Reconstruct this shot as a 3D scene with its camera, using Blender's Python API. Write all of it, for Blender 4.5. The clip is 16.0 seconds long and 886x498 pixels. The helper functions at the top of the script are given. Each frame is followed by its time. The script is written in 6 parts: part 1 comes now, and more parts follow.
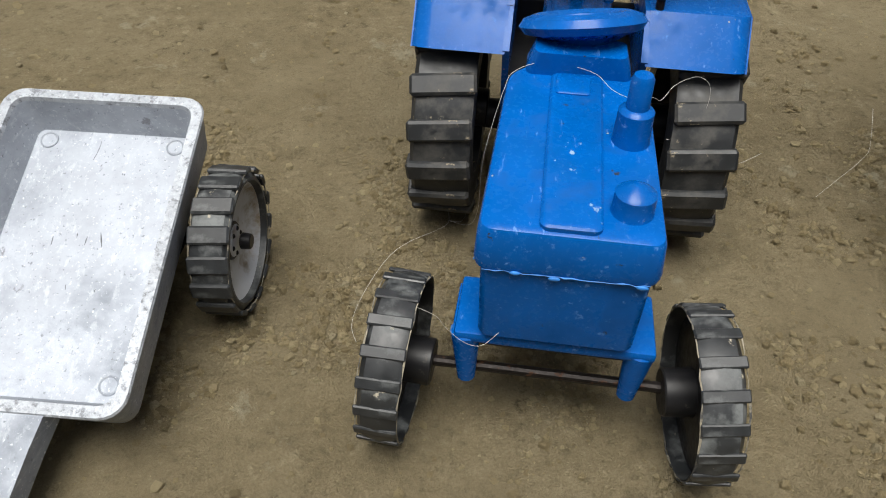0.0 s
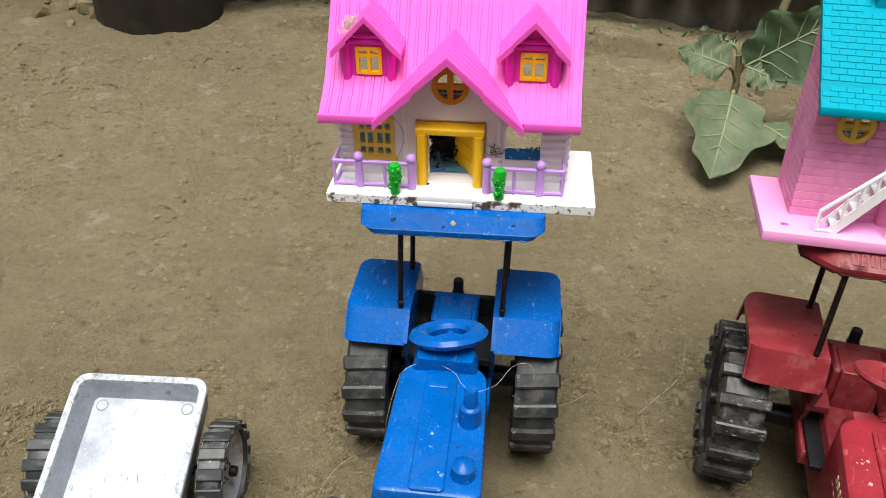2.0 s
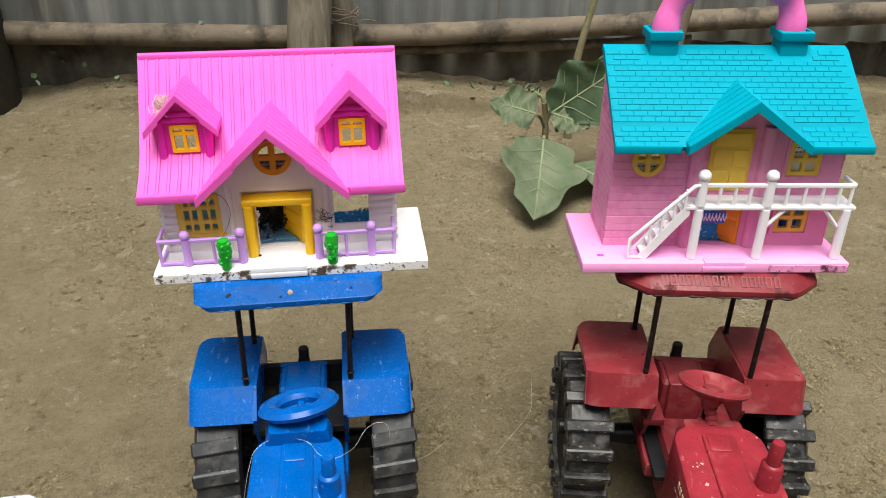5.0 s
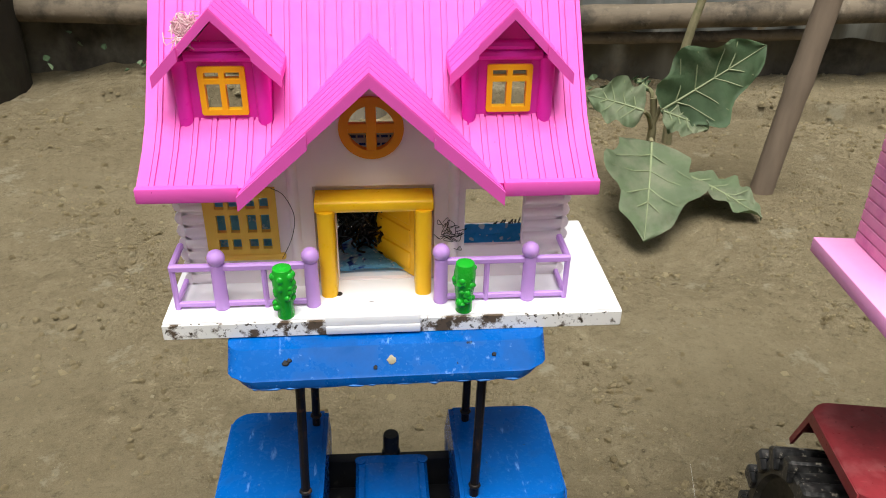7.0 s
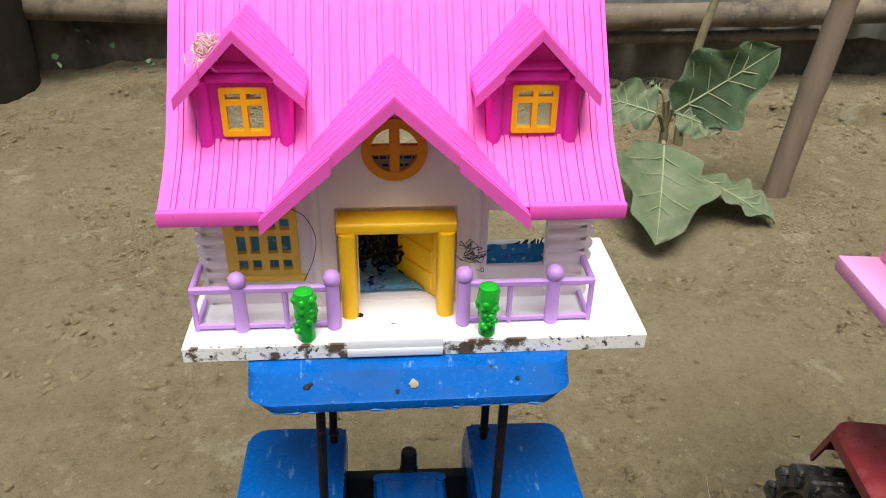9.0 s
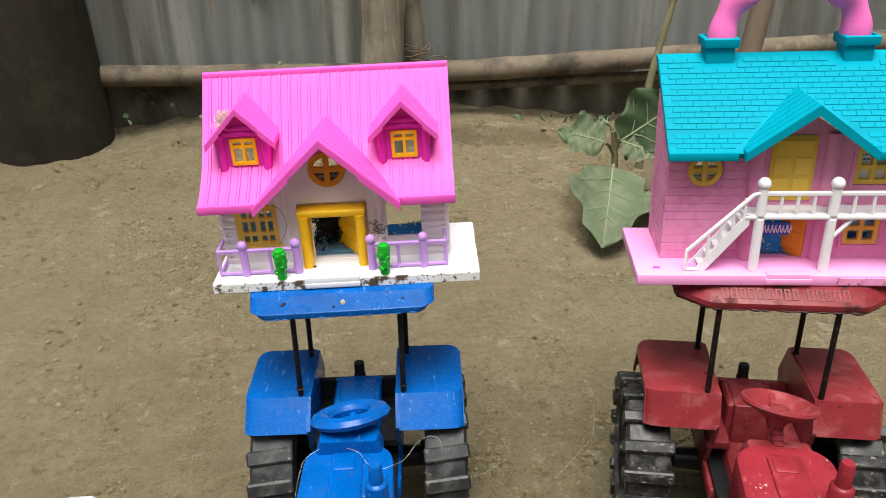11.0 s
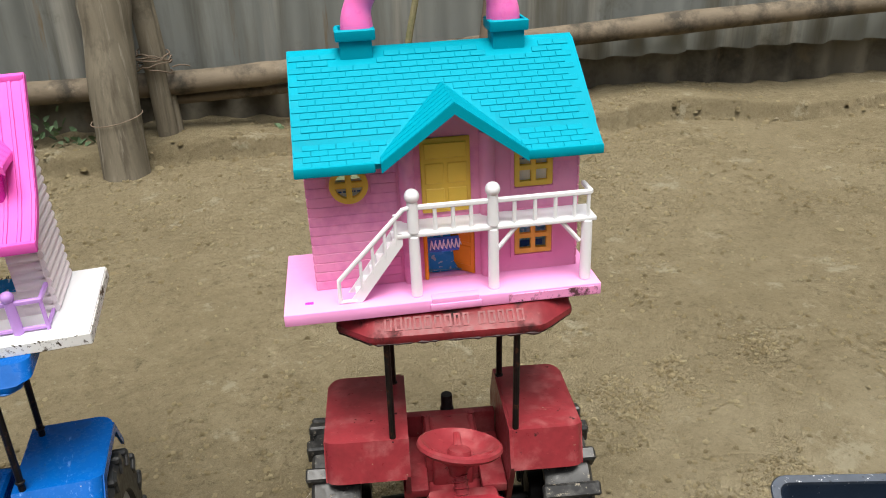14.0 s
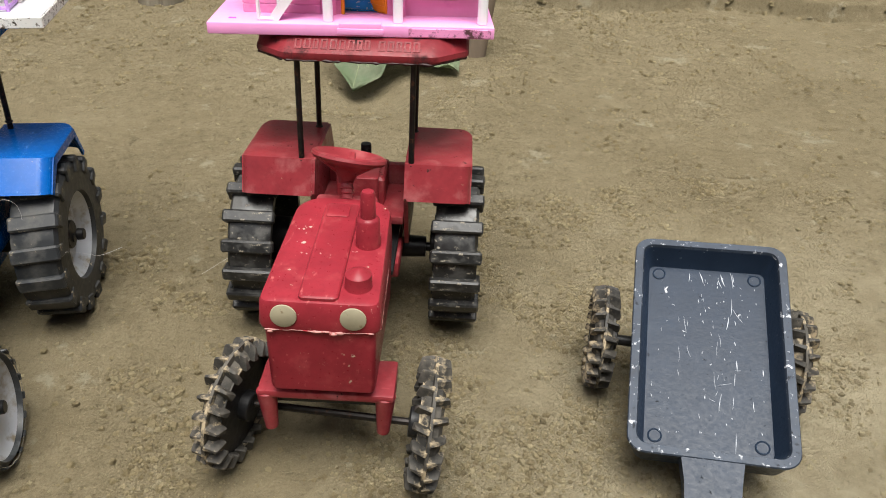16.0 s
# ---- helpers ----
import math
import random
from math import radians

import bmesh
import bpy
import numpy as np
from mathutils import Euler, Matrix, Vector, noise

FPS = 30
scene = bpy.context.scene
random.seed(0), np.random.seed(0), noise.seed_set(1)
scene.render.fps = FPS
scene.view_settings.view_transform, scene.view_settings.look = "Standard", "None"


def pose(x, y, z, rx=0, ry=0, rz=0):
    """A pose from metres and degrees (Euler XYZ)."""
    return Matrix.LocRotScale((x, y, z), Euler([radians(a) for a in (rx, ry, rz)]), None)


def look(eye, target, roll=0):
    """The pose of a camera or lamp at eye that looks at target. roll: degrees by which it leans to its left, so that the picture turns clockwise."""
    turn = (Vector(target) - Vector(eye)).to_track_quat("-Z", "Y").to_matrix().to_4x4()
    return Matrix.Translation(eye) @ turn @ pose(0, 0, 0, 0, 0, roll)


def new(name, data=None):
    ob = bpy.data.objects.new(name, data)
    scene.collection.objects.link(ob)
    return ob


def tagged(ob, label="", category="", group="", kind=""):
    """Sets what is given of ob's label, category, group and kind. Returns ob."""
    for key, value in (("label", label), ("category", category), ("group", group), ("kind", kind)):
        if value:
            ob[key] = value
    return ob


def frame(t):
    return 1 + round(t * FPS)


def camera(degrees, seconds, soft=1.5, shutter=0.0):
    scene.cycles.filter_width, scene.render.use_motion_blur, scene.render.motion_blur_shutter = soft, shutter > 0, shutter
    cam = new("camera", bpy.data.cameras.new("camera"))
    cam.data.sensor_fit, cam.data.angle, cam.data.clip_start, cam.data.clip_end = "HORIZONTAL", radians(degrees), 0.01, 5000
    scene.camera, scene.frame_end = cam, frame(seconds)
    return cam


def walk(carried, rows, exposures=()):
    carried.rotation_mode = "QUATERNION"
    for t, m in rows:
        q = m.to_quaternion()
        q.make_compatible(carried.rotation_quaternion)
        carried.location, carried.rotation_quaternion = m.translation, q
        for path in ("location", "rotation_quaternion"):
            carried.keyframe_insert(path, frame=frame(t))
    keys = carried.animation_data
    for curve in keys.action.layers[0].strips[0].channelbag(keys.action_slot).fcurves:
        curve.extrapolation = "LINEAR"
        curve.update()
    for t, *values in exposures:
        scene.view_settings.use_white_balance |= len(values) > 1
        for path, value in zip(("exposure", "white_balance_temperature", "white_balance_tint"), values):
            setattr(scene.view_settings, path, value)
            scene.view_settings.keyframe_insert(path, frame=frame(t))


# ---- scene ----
cam = camera(59.1, 16.0, soft=1.0)
PATH = [
    (0, (-0.021, -0.008, 0.274), (0.02, 1.484, -1.057), 1.5),
    (0.5, (-0.003, -0.035, 0.325), (0.084, 1.467, -0.994), 2.3),
    (1, (-0.001, -0.059, 0.372), (0.095, 1.495, -0.883), 2.7),
    (1.5, (0.01, -0.084, 0.417), (0.104, 1.516, -0.779), 2.5),
    (2, (0.015, -0.104, 0.459), (0.108, 1.564, -0.641), 1.4),
    (2.5, (0.014, -0.123, 0.492), (0.114, 1.594, -0.529), 1.0),
    (3, (0.015, -0.138, 0.508), (0.182, 1.598, -0.471), 1.6),
    (3.5, (0.017, -0.163, 0.497), (0.475, 1.515, -0.491), 3.1),
    (3.7, (0.002, -0.174, 0.489), (0.533, 1.48, -0.503), 2.8),
    (5.8, (0.026, -0.015, 0.422), (0.501, 1.683, -0.522), 0.7),
    (6, (0.019, 0.012, 0.405), (0.484, 1.716, -0.533), 1.4),
    (6.5, (0.009, 0.052, 0.389), (0.456, 1.764, -0.544), 1.9),
    (7, (0.002, 0.084, 0.372), (0.447, 1.796, -0.56), 2.2),
    (7.5, (-0.01, 0.101, 0.352), (0.431, 1.809, -0.589), 2.5),
    (8, (-0.01, 0.107, 0.351), (0.43, 1.812, -0.597), 2.6),
    (8.5, (-0.007, 0.107, 0.358), (0.435, 1.81, -0.593), 2.5),
    (8.7, (-0.005, 0.106, 0.367), (0.436, 1.809, -0.584), 2.5),
    (10.8, (0.015, -0.112, 0.434), (0.326, 1.664, -0.433), -1.5),
    (11, (0.034, -0.123, 0.445), (0.341, 1.654, -0.419), -1.5),
    (11.5, (0.096, -0.115, 0.472), (0.446, 1.67, -0.36), -1.9),
    (12, (0.155, -0.079, 0.464), (0.655, 1.677, -0.351), -1.8),
    (12.5, (0.179, -0.043, 0.454), (0.788, 1.674, -0.371), -1.6),
    (13, (0.192, -0.036, 0.453), (0.862, 1.656, -0.377), -1.6),
    (13.5, (0.189, -0.05, 0.454), (0.886, 1.628, -0.381), -1.9),
    (14, (0.168, -0.077, 0.423), (0.861, 1.586, -0.444), -1.7),
    (14.5, (0.161, -0.102, 0.389), (0.834, 1.514, -0.577), -0.4),
    (15, (0.172, -0.138, 0.365), (0.815, 1.456, -0.658), 1.6),
    (15.5, (0.185, -0.165, 0.363), (0.765, 1.446, -0.671), 2.3),
    (16, (0.224, -0.203, 0.349), (0.748, 1.423, -0.691), 2.8),
]
walk(cam, [(t, look(eye, target, roll)) for t, eye, target, roll in PATH], ((0, -0.10), (1.5, 0.06), (6, 0.07), (11, 0.12), (13, 0.13), (14.5, 0.18), (16, 0.24)))

# ---- light ----
SUN_UP, SUN_TURN = radians(74), radians(196)
world = bpy.data.worlds.new("sky")
scene.world = world
world.use_nodes = True
wn, wl = world.node_tree.nodes, world.node_tree.links
sky = wn.new("ShaderNodeTexSky")
sky.sky_type, sky.sun_disc = "NISHITA", False
sky.sun_elevation, sky.sun_rotation = SUN_UP, SUN_TURN
sky.air_density, sky.dust_density = 1.0, 4.0
wn["Background"].inputs["Strength"].default_value = 0.14
haze = wn.new("ShaderNodeHueSaturation")
haze.inputs["Saturation"].default_value = 0.3
wl.new(sky.outputs["Color"], haze.inputs["Color"])
wl.new(haze.outputs["Color"], wn["Background"].inputs["Color"])
lamp = bpy.data.lights.new("sun", "SUN")
lamp.energy, lamp.angle, lamp.color = 5.0, radians(40), (1.0, 0.975, 0.91)
sun = new("sun", lamp)
sun.matrix_world = look((0, 0, 0), (-math.sin(SUN_TURN) * math.cos(SUN_UP), -math.cos(SUN_TURN) * math.cos(SUN_UP), -math.sin(SUN_UP)))


# ---- materials ----
def ramp(nt, fac, stops):
    n = nt.nodes.new("ShaderNodeValToRGB")
    while len(n.color_ramp.elements) < len(stops):
        n.color_ramp.elements.new(0.5)
    for e, (p, c) in zip(n.color_ramp.elements, stops):
        e.position, e.color = p, (*c, 1) if len(c) == 3 else c
    nt.links.new(fac, n.inputs["Fac"])
    return n.outputs["Color"]


def noise_tex(nt, co, scale, detail=4, rough=0.55, stretch=None):
    n = nt.nodes.new("ShaderNodeTexNoise")
    n.inputs["Scale"].default_value, n.inputs["Detail"].default_value, n.inputs["Roughness"].default_value = scale, detail, rough
    if stretch:
        m = nt.nodes.new("ShaderNodeMapping")
        m.inputs["Scale"].default_value = stretch
        nt.links.new(co, m.inputs["Vector"])
        co = m.outputs["Vector"]
    nt.links.new(co, n.inputs["Vector"])
    return n.outputs["Fac"]


def mix(nt, fac, a, b, mode="MIX"):
    n = nt.nodes.new("ShaderNodeMix")
    n.data_type, n.blend_type = "RGBA", mode
    for socket, v in ((n.inputs[0], fac), (n.inputs[6], a), (n.inputs[7], b)):
        if isinstance(v, (int, float)):
            socket.default_value = v
        elif isinstance(v, tuple):
            socket.default_value = (*v, 1)
        else:
            nt.links.new(v, socket)
    return n.outputs[2]


def grey(v):
    return (v, v, v)


def surface(name, base, rough=0.45, metal=0.0, vary=0.15, grain=300.0, bump=0.15, relief=0.0004, stains=(), stretch=None, rand=0.0, shine=0.28, sub=0.0, glow_through=0.0):
    """A worn surface. stains: (colour, scale, from, to, roughness detail) laid over one another."""
    m = bpy.data.materials.new(name)
    m.use_nodes = True
    nt = m.node_tree
    b = nt.nodes["Principled BSDF"]
    co = nt.nodes.new("ShaderNodeTexCoord").outputs["Object"]
    wide = noise_tex(nt, co, grain * 0.12, 3, 0.6, stretch)
    fine = noise_tex(nt, co, grain, 5, 0.65, stretch)
    dark, light = tuple(c * (1 - vary) for c in base), tuple(min(1, c * (1 + vary)) for c in base)
    col = ramp(nt, wide, [(0.3, dark), (0.7, light)])
    col = mix(nt, vary, col, ramp(nt, fine, [(0.35, dark), (0.65, light)]))
    rgh = ramp(nt, fine, [(0.3, grey(max(0.02, rough - 0.1))), (0.7, grey(min(1, rough + 0.1)))])
    if rand:
        info = nt.nodes.new("ShaderNodeObjectInfo")
        col = mix(nt, rand, col, ramp(nt, info.outputs["Random"], [(0, dark), (1, light)]))
    for colour, scale, lo, hi, det, *drawn in stains:
        mask = ramp(nt, noise_tex(nt, co, scale, det, 0.65, drawn[0] if drawn else None), [(lo, grey(0)), (hi, grey(1))])
        col = mix(nt, mask, col, colour)
        rgh = mix(nt, mask, rgh, grey(0.85))
    nt.links.new(col, b.inputs["Base Color"])
    nt.links.new(rgh, b.inputs["Roughness"])
    b.inputs["Metallic"].default_value = metal
    b.inputs["Specular IOR Level"].default_value = shine
    if sub:
        b.inputs["Subsurface Weight"].default_value = sub
        b.inputs["Subsurface Radius"].default_value = (0.004, 0.003, 0.003)
    bp = nt.nodes.new("ShaderNodeBump")
    bp.inputs["Strength"].default_value, bp.inputs["Distance"].default_value = bump, relief
    nt.links.new(fine, bp.inputs["Height"])
    nt.links.new(bp.outputs["Normal"], b.inputs["Normal"])
    if glow_through:
        tr = nt.nodes.new("ShaderNodeBsdfTranslucent")
        nt.links.new(col, tr.inputs["Color"])
        both = nt.nodes.new("ShaderNodeMixShader")
        both.inputs[0].default_value = glow_through
        nt.links.new(b.outputs[0], both.inputs[1])
        nt.links.new(tr.outputs[0], both.inputs[2])
        nt.links.new(both.outputs[0], nt.nodes["Material Output"].inputs["Surface"])
    return m


DUST = (0.30, 0.25, 0.17)
GRIME = (0.045, 0.035, 0.025)
blue = surface("blue_plastic", (0.0, 0.088, 0.36), 0.24, shine=0.22, vary=0.12, grain=500, bump=0.05, stains=(((0.001, 0.066, 0.26), 45, 0.52, 0.75, 6), ((0.42, 0.38, 0.30), 230, 0.705, 0.72, 6), ((0.02, 0.03, 0.06), 140, 0.69, 0.71, 4), ((0.16, 0.33, 0.68), 300, 0.62, 0.75, 6, (1, 0.25, 1))))
red = surface("red_paint", (0.22, 0.024, 0.031), 0.36, shine=0.4, vary=0.25, grain=420, stains=(((0.34, 0.10, 0.10), 70, 0.50, 0.80, 7), (DUST, 190, 0.68, 0.72, 6), ((0.05, 0.012, 0.012), 160, 0.66, 0.70, 5), ((0.42, 0.10, 0.10), 300, 0.62, 0.8, 6, (0.3, 1, 1))))
red_worn = surface("worn_dull_red_paint", (0.18, 0.018, 0.024), 0.4, vary=0.3, grain=300, stains=(((0.025, 0.010, 0.010), 60, 0.52, 0.66, 7), ((0.30, 0.08, 0.08), 260, 0.62, 0.75, 6)))
red_bright = surface("bright_red_plastic", (0.235, 0.020, 0.030), 0.34, shine=0.2, vary=0.2, grain=420, bump=0.08, stains=(((0.36, 0.06, 0.065), 55, 0.56, 0.80, 7), ((0.60, 0.34, 0.31), 120, 0.70, 0.73, 8), ((0.45, 0.36, 0.27), 150, 0.665, 0.70, 6), ((0.55, 0.16, 0.15), 300, 0.62, 0.8, 6, (1, 0.3, 1))))
rubber = surface("dusty_black_rubber", (0.019, 0.021, 0.023), 0.48, shine=0.5, vary=0.3, grain=260, stains=(((0.10, 0.095, 0.085), 60, 0.5, 0.75, 5), ((0.32, 0.27, 0.19), 170, 0.64, 0.72, 5)))
rubber_black = surface("black_rubber", (0.012, 0.012, 0.012), 0.36, shine=0.5, vary=0.3, grain=260, stains=(((0.085, 0.082, 0.075), 70, 0.47, 0.70, 6), ((0.26, 0.23, 0.18), 260, 0.60, 0.68, 5)))
rubber_mud = surface("muddy_black_rubber", (0.024, 0.023, 0.021), 0.55, vary=0.3, grain=260, stains=(((0.10, 0.09, 0.075), 60, 0.42, 0.66, 6), ((0.36, 0.29, 0.19), 90, 0.52, 0.62, 6)))
black = surface("black_plastic", (0.012, 0.012, 0.013), 0.4, vary=0.3, stains=(((0.12, 0.11, 0.09), 120, 0.62, 0.8, 4),))
iron = surface("dark_iron_rod", (0.020, 0.017, 0.016), 0.45, 0.6, vary=0.35, grain=700, stains=(((0.10, 0.05, 0.03), 220, 0.58, 0.7, 4),))
rim_grey = surface("grey_painted_rim", (0.52, 0.54, 0.57), 0.4, 0.3, vary=0.15, stains=((DUST, 90, 0.5, 0.72, 4),))
silver = surface("silver_plastic", (0.345, 0.372, 0.418), 0.44, 0.35, vary=0.16, grain=420, bump=0.4, stains=(((0.235, 0.258, 0.295), 26, 0.46, 0.70, 8), ((0.22, 0.23, 0.255), 90, 0.64, 0.69, 8, (1, 0.5, 1)), ((0.50, 0.53, 0.57), 260, 0.56, 0.76, 6, (1, 0.3, 1)), ((0.23, 0.25, 0.28), 520, 0.62, 0.67, 5), ((0.56, 0.59, 0.63), 640, 0.62, 0.68, 4)))
slate = surface("grey_black_plastic", (0.014, 0.024, 0.043), 0.40, 0.0, shine=0.24, vary=0.14, grain=380, bump=0.25, stains=(((0.010, 0.013, 0.018), 260, 0.66, 0.69, 5), ((0.62, 0.64, 0.68), 130, 0.695, 0.715, 7, (0.9, 0.28, 1)), ((0.40, 0.43, 0.47), 420, 0.70, 0.74, 4)))
slate_rim = surface("scuffed_black_plastic", (0.032, 0.042, 0.060), 0.5, 0.1, vary=0.35, grain=380, bump=0.4, stains=(((0.55, 0.57, 0.61), 240, 0.60, 0.66, 7), ((0.02, 0.024, 0.03), 300, 0.62, 0.68, 5)))
silver_rim = surface("rough_silver_edge", (0.36, 0.385, 0.42), 0.45, 0.3, vary=0.35, grain=520, bump=0.9, stains=(((0.20, 0.21, 0.23), 330, 0.52, 0.64, 7), ((0.52, 0.55, 0.59), 420, 0.60, 0.68, 4)))
edge_blue = surface("pale_blue_plastic_edge", (0.03, 0.17, 0.50), 0.45, vary=0.4, grain=700)
scuff_blue = surface("pale_scuff_on_blue", (0.20, 0.31, 0.46), 0.5, vary=0.4, grain=600, stains=(((0.02, 0.12, 0.40), 300, 0.48, 0.58, 5),))
scuff_red = surface("pale_scuff_on_red", (0.50, 0.30, 0.26), 0.55, vary=0.4, grain=600, stains=(((0.30, 0.02, 0.03), 300, 0.48, 0.58, 5),))
edge_pink = surface("pale_scuffed_red_edge", (0.50, 0.24, 0.22), 0.5, vary=0.4, grain=700, stains=(((0.3, 0.02, 0.03), 300, 0.5, 0.6, 3),))
red_rubbed = surface("rubbed_red_paint", (0.175, 0.020, 0.025), 0.4, vary=0.4, grain=500, stains=(((0.32, 0.12, 0.12), 260, 0.58, 0.70, 5),))
rubber_grey = surface("grey_dusty_rubber", (0.022, 0.024, 0.026), 0.42, shine=0.55, vary=0.4, grain=260, stains=(((0.15, 0.16, 0.16), 55, 0.50, 0.68, 7), ((0.42, 0.38, 0.29), 120, 0.66, 0.71, 6)))
scratch_white = surface("bare_white_scratch", (0.42, 0.45, 0.50), 0.5, vary=0.2, grain=700)
scratch_dark = surface("dark_scuff", (0.10, 0.105, 0.115), 0.5, vary=0.3, grain=700)
rose_soiled = surface("pink_plastic_with_dark_dirt", (0.80, 0.30, 0.55), 0.5, vary=0.1, grain=260, stains=(((0.10, 0.04, 0.05), 120, 0.48, 0.58, 8), ((0.05, 0.03, 0.03), 320, 0.60, 0.64, 5)))
letter_pale = surface("pale_yellow_print", (0.62, 0.50, 0.30), 0.5, vary=0.3, grain=400)
edge_mud = surface("muddy_pale_rubber_edge", (0.25, 0.225, 0.17), 0.8, vary=0.4, grain=500, stains=(((0.06, 0.06, 0.058), 150, 0.5, 0.6, 5),))
edge_black = surface("blackened_red_edge", (0.03, 0.012, 0.012), 0.5, vary=0.4, grain=700)
pink = surface("hot_pink_plastic", (0.77, 0.105, 0.48), 0.42, shine=0.18, vary=0.06, grain=300, stains=(((0.42, 0.03, 0.20), 200, 0.70, 0.73, 7), ((0.82, 0.24, 0.56), 330, 0.69, 0.73, 6)), rand=0.25, sub=0.06)
pink_deep = surface("magenta_plastic", (0.68, 0.030, 0.42), 0.36, vary=0.06, grain=300, sub=0.06)
cream = surface("milky_pink_white_plastic", (0.95, 0.87, 0.885), 0.42, vary=0.05, grain=250, stains=(((0.30, 0.18, 0.12), 210, 0.73, 0.76, 5),), sub=0.1, glow_through=0.15)
white = surface("white_plastic", (0.78, 0.78, 0.80), 0.4, vary=0.04, grain=250, stains=(((0.25, 0.21, 0.16), 300, 0.72, 0.75, 5),), sub=0.08)
white_soiled = surface("white_plastic_edge_with_dried_mud", (0.80, 0.79, 0.76), 0.5, vary=0.06, grain=250, stains=(((0.10, 0.07, 0.045), 90, 0.51, 0.57, 9), ((0.06, 0.045, 0.03), 420, 0.56, 0.61, 6)))
yellow = surface("yellow_plastic", (0.86, 0.50, 0.012), 0.35, vary=0.06, grain=250, stains=(((0.35, 0.16, 0.03), 150, 0.74, 0.78, 5),), sub=0.08)
ochre = surface("ochre_yellow_plastic", (0.88, 0.60, 0.10), 0.4, vary=0.08, grain=250, glow_through=0.2, stains=(((0.30, 0.13, 0.03), 150, 0.70, 0.75, 5),), sub=0.08)
orange = surface("orange_plastic", (0.70, 0.27, 0.012), 0.38, vary=0.08, grain=250, sub=0.08)
lilac = surface("lilac_plastic", (0.52, 0.29, 0.70), 0.38, vary=0.05, grain=250, stains=(((0.2, 0.12, 0.2), 320, 0.73, 0.76, 4),), sub=0.1)
green = surface("glossy_green_plastic", (0.012, 0.36, 0.022), 0.24, vary=0.12, grain=300, sub=0.05)
teal = surface("turquoise_plastic", (0.0, 0.285, 0.385), 0.5, shine=0.05, vary=0.08, grain=300, stains=(((0.03, 0.42, 0.50), 420, 0.68, 0.72, 5), ((0.02, 0.20, 0.22), 240, 0.72, 0.77, 5),), rand=0.15, sub=0.06)
rose = surface("light_pink_plastic", (0.90, 0.36, 0.60), 0.4, vary=0.06, grain=260, stains=(((0.25, 0.08, 0.12), 280, 0.72, 0.76, 5), ((0.74, 0.24, 0.50), 60, 0.5, 0.75, 4)), sub=0.05, glow_through=0.2)
rose_base = surface("pale_pink_plastic", (0.86, 0.35, 0.66), 0.4, vary=0.05, grain=260, stains=(((0.22, 0.07, 0.10), 260, 0.73, 0.77, 5),), sub=0.08)
handle_pink = surface("soft_pink_plastic", (0.82, 0.18, 0.50), 0.32, vary=0.07, grain=120, sub=0.5)
film_blue = surface("blue_printed_film", (0.28, 0.64, 0.96), 0.22, vary=0.25, grain=180, bump=0.6, relief=0.002, glow_through=0.15, stains=(((0.78, 0.87, 0.95), 60, 0.56, 0.64, 3), ((0.80, 0.88, 0.95), 330, 0.64, 0.67, 2), ((0.03, 0.08, 0.36), 75, 0.60, 0.64, 3)))
film_dots = surface("blue_dotted_film", (0.08, 0.50, 0.95), 0.25, vary=0.1, grain=180, bump=0.2, relief=0.001, glow_through=0.15, stains=(((0.75, 0.87, 0.95), 420, 0.66, 0.69, 0),))
film_navy = surface("navy_printed_film", (0.04, 0.13, 0.48), 0.25, vary=0.2, grain=180)
film_pale = surface("pale_printed_film", (0.85, 0.88, 0.92), 0.3, vary=0.05, grain=180)
hair = surface("dark_matted_fibre", (0.012, 0.011, 0.012), 0.35, vary=0.4, grain=400)
lint = surface("pale_lint", (0.62, 0.45, 0.45), 0.9, vary=0.25, grain=500)
lens_white = surface("cream_lamp_sticker", (0.33, 0.295, 0.205), 0.45, vary=0.15, grain=500, stains=(((0.2, 0.15, 0.09), 260, 0.62, 0.72, 5),))
thread = surface("white_thread", (0.72, 0.70, 0.66), 0.5, vary=0.1)
bamboo = surface("weathered_bamboo", (0.16, 0.128, 0.09), 0.75, vary=0.3, grain=90, bump=0.4, relief=0.002, stains=(((0.055, 0.047, 0.036), 16, 0.46, 0.62, 8), ((0.28, 0.235, 0.175), 40, 0.6, 0.8, 5)), stretch=(0.4, 1, 1))
bamboo_up = surface("weathered_bamboo_post", (0.165, 0.143, 0.105), 0.78, vary=0.35, grain=90, bump=0.5, relief=0.003, stains=(((0.095, 0.080, 0.058), 60, 0.50, 0.66, 8, (1, 1, 0.05)), ((0.26, 0.235, 0.185), 90, 0.58, 0.70, 6, (1, 1, 0.04)), ((0.09, 0.078, 0.055), 14, 0.54, 0.68, 8)), stretch=(1, 1, 0.12))
tin = surface("weathered_grey_sheet_metal", (0.205, 0.216, 0.203), 0.62, 0.2, vary=0.22, grain=40, bump=0.2, relief=0.001, stains=(((0.12, 0.113, 0.088), 9, 0.48, 0.66, 8, (1, 1, 0.12)), ((0.36, 0.35, 0.31), 13, 0.54, 0.70, 6, (1, 1, 0.06)), ((0.10, 0.095, 0.07), 6, 0.58, 0.72, 8), ((0.19, 0.145, 0.09), 22, 0.64, 0.72, 6, (1, 1, 0.10))), stretch=(1, 1, 0.16))
